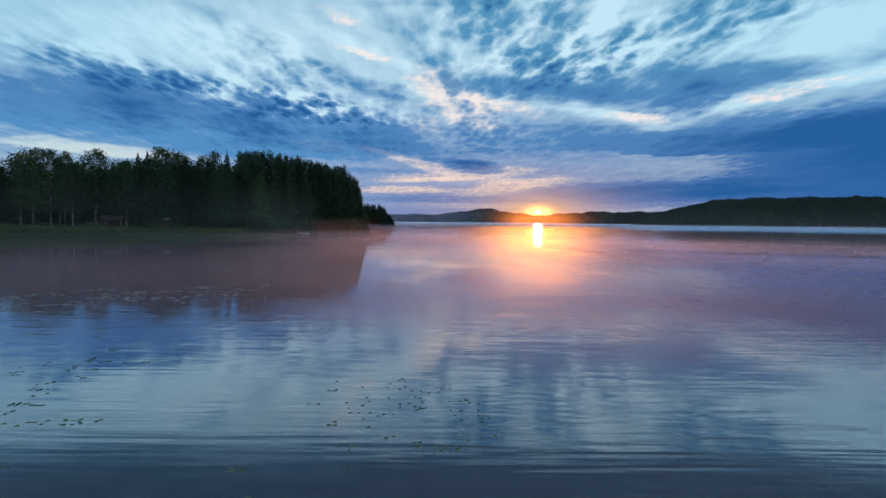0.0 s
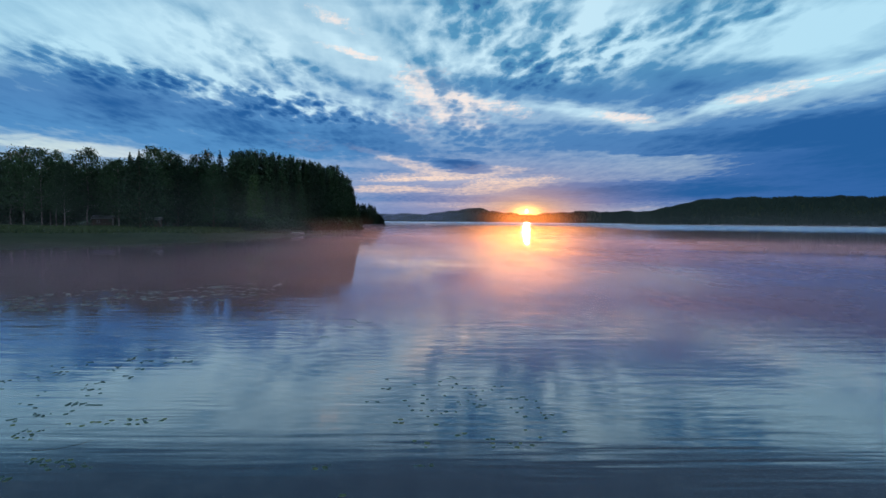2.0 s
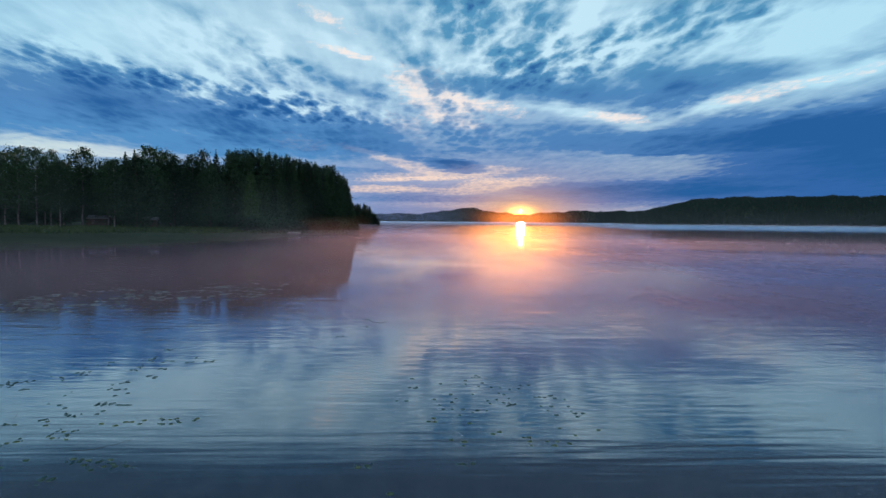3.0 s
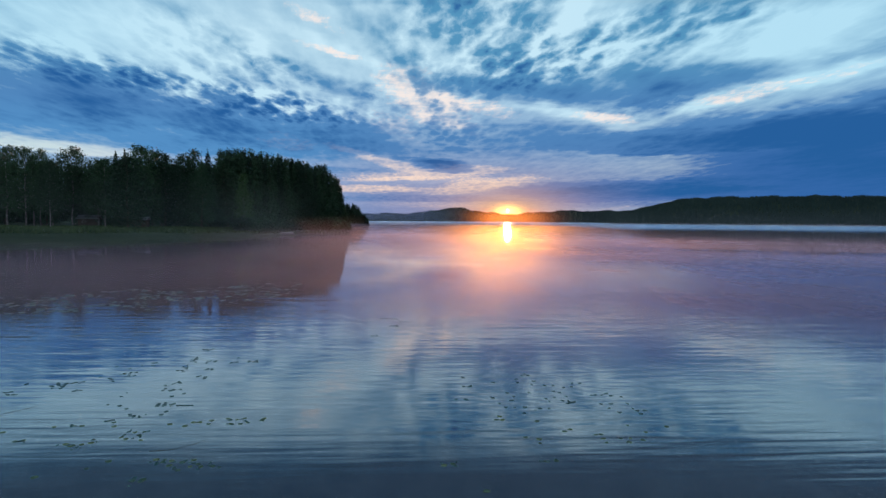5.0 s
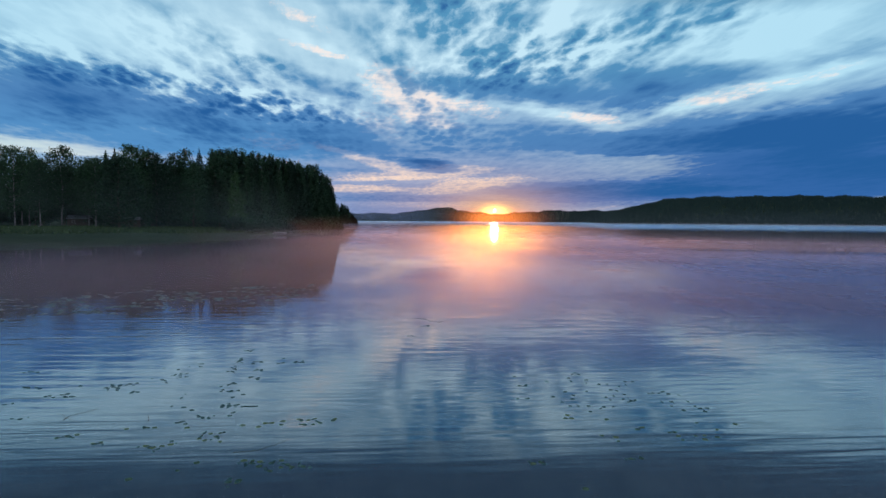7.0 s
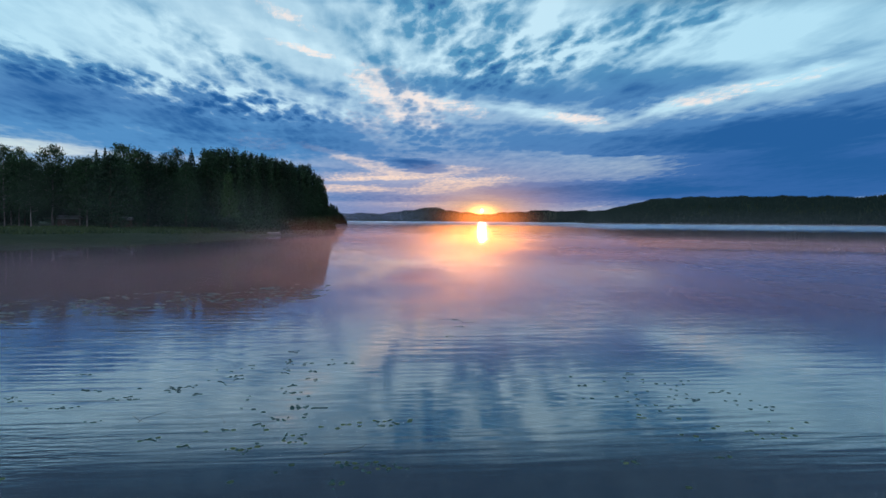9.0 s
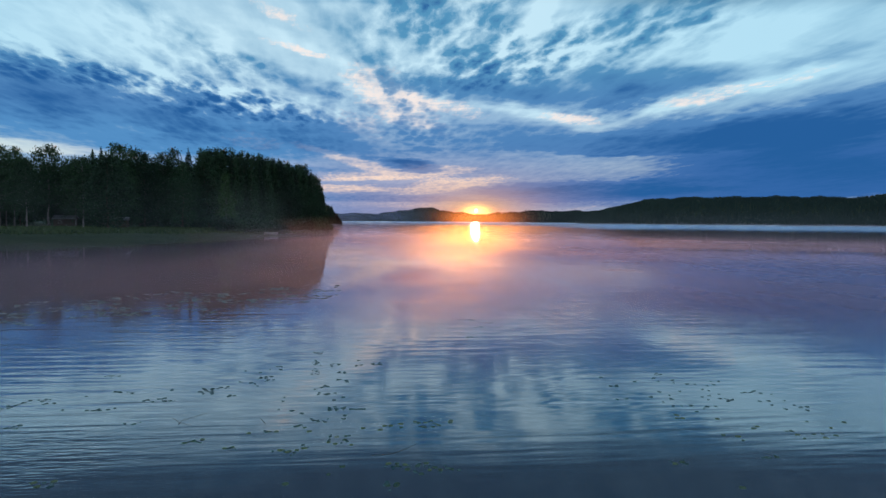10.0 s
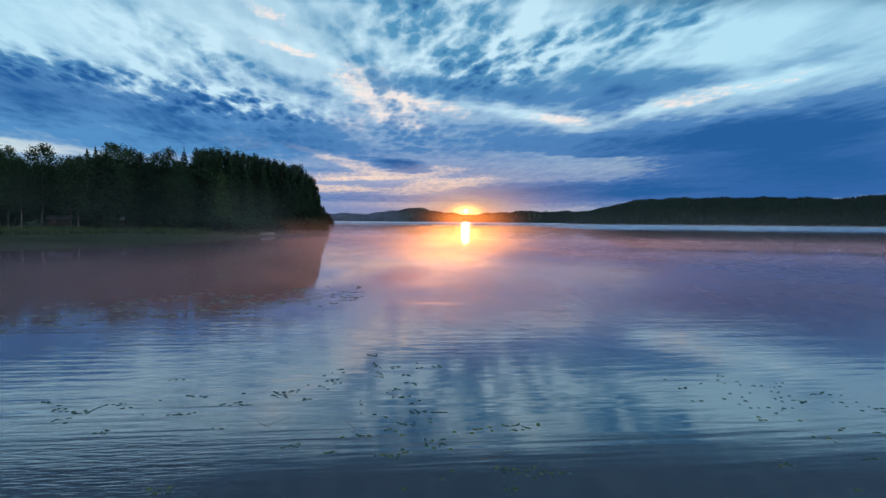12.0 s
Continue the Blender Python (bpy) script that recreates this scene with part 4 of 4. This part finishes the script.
scatter_clumps([(-8.7, 13.0, 33), (-8.9, 12.6, 13), (-8.5, 11.8, 17), (-8.2, 11.7, 17), (-8.1, 11.9, 19), (-7.8, 11.8, 10),
                (-7.5, 12.1, 10), (-7.2, 11.9, 43), (-6.8, 12.0, 12), (-8.8, 16.9, 23), (-8.3, 17.1, 37), (-8.8, 17.5, 17),
                (-10.3, 14.0, 6), (-10.3, 13.7, 9), (-7.6, 9.9, 72), (-8.0, 9.3, 30), (-8.9, 11.4, 36), (-9.7, 10.8, 59)])
scatter_clumps([(-4.1, 23.7, 66), (-4.8, 24.4, 68), (-4.5, 22.7, 42), (-5.1, 20.8, 39), (0.4, 13.6, 41), (0.4, 12.9, 13),
                (-0.5, 13.1, 26), (-0.9, 11.3, 11), (-0.4, 11.0, 11), (-3.3, 9.7, 29), (-2.8, 8.7, 18), (-1.5, 12.7, 13)])
scatter_clumps([(-16.2, 13.2, 35), (-16.0, 13.0, 14), (-17.1, 14.5, 31), (-16.7, 14.2, 18), (-16.4, 13.8, 58), (-16.0, 13.7, 50),
                (-16.1, 13.6, 17), (-15.8, 14.0, 20), (-15.6, 14.1, 44), (-15.2, 13.9, 31), (-14.7, 13.4, 8), (-15.1, 12.4, 32),
                (-15.0, 12.3, 13), (-14.9, 16.2, 48), (-14.0, 14.7, 58), (-13.0, 14.8, 14), (-12.8, 13.9, 27), (-14.0, 13.4, 54),
                (-14.7, 14.4, 9), (-13.0, 12.4, 31), (-12.2, 14.4, 8), (-12.1, 14.6, 8), (-12.0, 14.4, 11), (-11.8, 14.8, 8),
                (-11.7, 16.5, 9), (-11.3, 16.3, 12), (-11.1, 16.6, 9), (-10.8, 16.6, 12), (-11.6, 15.4, 9), (-11.2, 15.2, 9)])
scatter_clumps([(-11.1, 15.0, 9), (-10.9, 15.5, 29), (-10.0, 18.5, 24), (-10.0, 17.6, 13), (-9.9, 17.1, 25), (-9.9, 16.6, 9),
                (-9.9, 16.1, 27), (-9.5, 16.9, 16), (-9.1, 16.1, 18), (-9.0, 15.2, 14), (-8.3, 17.0, 32)])
scatter_clumps([(-1.0, 15.3, 24), (-1.3, 14.7, 9), (-0.9, 14.8, 13), (-1.0, 14.5, 9), (-0.7, 14.4, 12), (-0.5, 14.4, 9),
                (-1.7, 13.8, 12), (-1.2, 13.8, 9), (-1.7, 13.2, 20), (-2.0, 13.0, 8), (-1.7, 12.7, 8), (-0.6, 13.9, 9),
                (0.0, 14.6, 10), (0.2, 14.6, 10), (-0.3, 14.2, 9), (-0.1, 14.3, 9), (-0.5, 13.8, 9), (-0.9, 13.3, 9),
                (-0.7, 13.4, 9), (-0.4, 13.5, 9), (-0.9, 13.1, 7), (-1.2, 12.6, 20), (-1.0, 12.6, 8), (-1.3, 12.5, 8),
                (-0.4, 13.0, 26), (0.6, 13.5, 22), (0.8, 13.4, 9), (0.2, 12.9, 9), (0.3, 12.6, 9), (0.8, 12.9, 9)])
scatter_clumps([(0.4, 12.3, 12), (0.8, 12.4, 9), (0.9, 12.4, 30), (0.8, 12.2, 12), (-2.1, 11.9, 21), (-1.4, 11.8, 19),
                (0.3, 11.5, 8), (1.0, 11.4, 11), (-1.0, 11.2, 13), (0.5, 11.1, 8), (-0.5, 11.0, 8), (-0.4, 10.8, 10),
                (-0.1, 10.8, 8), (0.1, 10.8, 8), (-0.4, 10.6, 6), (0.0, 10.6, 21), (0.3, 10.7, 11), (-1.6, 10.8, 17),
                (-1.8, 10.9, 10), (-1.6, 10.6, 7)])
scatter_clumps([(-13.2, 9.7, 40), (-9.8, 10.7, 31), (-8.9, 11.1, 53), (-8.8, 10.0, 21), (-9.0, 9.7, 8), (-9.6, 9.4, 13),
                (-7.9, 9.9, 39), (-7.3, 9.7, 67), (-8.0, 9.2, 27), (-1.6, 9.8, 35)])
scatter_clumps([(-2.6, 15.2, 18), (-2.6, 14.4, 28), (-2.1, 13.4, 21), (-2.7, 13.3, 18), (-2.9, 13.3, 10), (-1.9, 14.7, 20),
                (-1.3, 15.0, 14), (-1.0, 15.5, 12), (-1.6, 13.5, 10), (-1.9, 12.7, 10), (-2.1, 12.1, 19), (-2.2, 11.9, 12),
                (-1.6, 12.3, 10), (-11.1, 15.7, 25), (-9.5, 14.8, 23), (-9.5, 14.2, 35), (-9.0, 13.1, 60), (-8.9, 12.4, 20),
                (-7.8, 12.0, 19), (-7.3, 12.0, 40), (-6.8, 12.1, 11), (-8.0, 11.9, 19)])


# ---------------------------------------------------------------- small and distant leaves


def leaf_raft(name, places, seed, label, mat):
    """Many small notched leaves, each with a little thickness and tilt."""
    rng = np.random.default_rng(seed)
    v, f = [], []
    base = [(0.10 * math.cos(a), 0.085 * math.sin(a)) for a in np.linspace(0.3, 5.98, 9)]
    m = len(base)
    for x, y, s in places:
        b = len(v)
        turn, tip = rng.uniform(0, 6.28), rng.uniform(-0.003, 0.003)
        for lift in (-0.004, 0.003):
            for px, py in base:
                qx, qy = px * math.cos(turn) - py * math.sin(turn), px * math.sin(turn) + py * math.cos(turn)
                v.append((x + s * qx, y + s * qy, lift + (tip * qx / 0.1 + 0.002 if lift > 0 else 0)))
        f.append(tuple(b + m + k for k in range(m)))
        f += [(b + k, b + (k + 1) % m, b + m + (k + 1) % m, b + m + k) for k in range(m)]
    tagged(new(name, mesh_of(name, v, f, mat)), label, "lily pads", kind="stuff")


leaf_raft("small_lily_pads", small_pads, 8, "small water lily leaves between the larger ones", M_PAD)
rng_r = np.random.default_rng(9)
places = []
while len(places) < 340:
    x, y = rng_r.uniform(-25, -8), rng_r.uniform(23, 40)
    mid = 33.3 + 0.52 * (x + 12) + 0.8 * math.sin(x * 0.9)
    if x < -10.4 - 0.3 * max(0.0, 33 - y) and noise.noise(Vector((x * 0.45, y * 0.9, 3))) > 0.0 and abs(y - mid) < 4.6:
        places.append((x, y, rng_r.uniform(0.9, 1.7)))
leaf_raft("lily_pad_raft", places, 10, "wide raft of water lily leaves off the wooded point, paled by painted sky sheen", M_SHEENPAD)


# ---------------------------------------------------------------- loose reeds on the water


def drifting_reed(points, radius):
    """A thin bent stalk that has drifted loose and lies half awash."""
    v, f = [], []
    path = [Vector((x, y, 0.002)) for x, y in points]
    smooth = []
    for k in range(len(path) - 1):
        for q in range(4):
            smooth.append(path[k].lerp(path[k + 1], q / 4) + Vector((0.01 * math.sin(k + q), 0.012 * math.cos(2 * k + q), 0)))
    smooth.append(path[-1])
    tube(v, f, smooth, [radius * (1 - 0.6 * k / len(smooth)) for k in range(len(smooth))], 6)
    tagged(new("drifting_reed", mesh_of("drifting_reed", v, f, M_REED, True)), "thin dark reed drifting loose on the lake water", "reed", "loose reeds on the water")


M_REED = plain("drifting_reed", (0.035, 0.050, 0.040), (0.070, 0.085, 0.060), 8.0, 0.7)
drifting_reed([(-12.06, 12.28), (-12.07, 12.56), (-11.90, 12.74), (-11.69, 12.99)], 0.0035)
drifting_reed([(-12.29, 12.67), (-12.02, 12.38), (-11.82, 12.23)], 0.0035)
drifting_reed([(-10.56, 12.51), (-10.42, 12.26), (-10.38, 12.05)], 0.0035)
drifting_reed([(-8.32, 10.40), (-7.97, 10.49), (-7.71, 10.70), (-7.53, 10.91)], 0.0035)
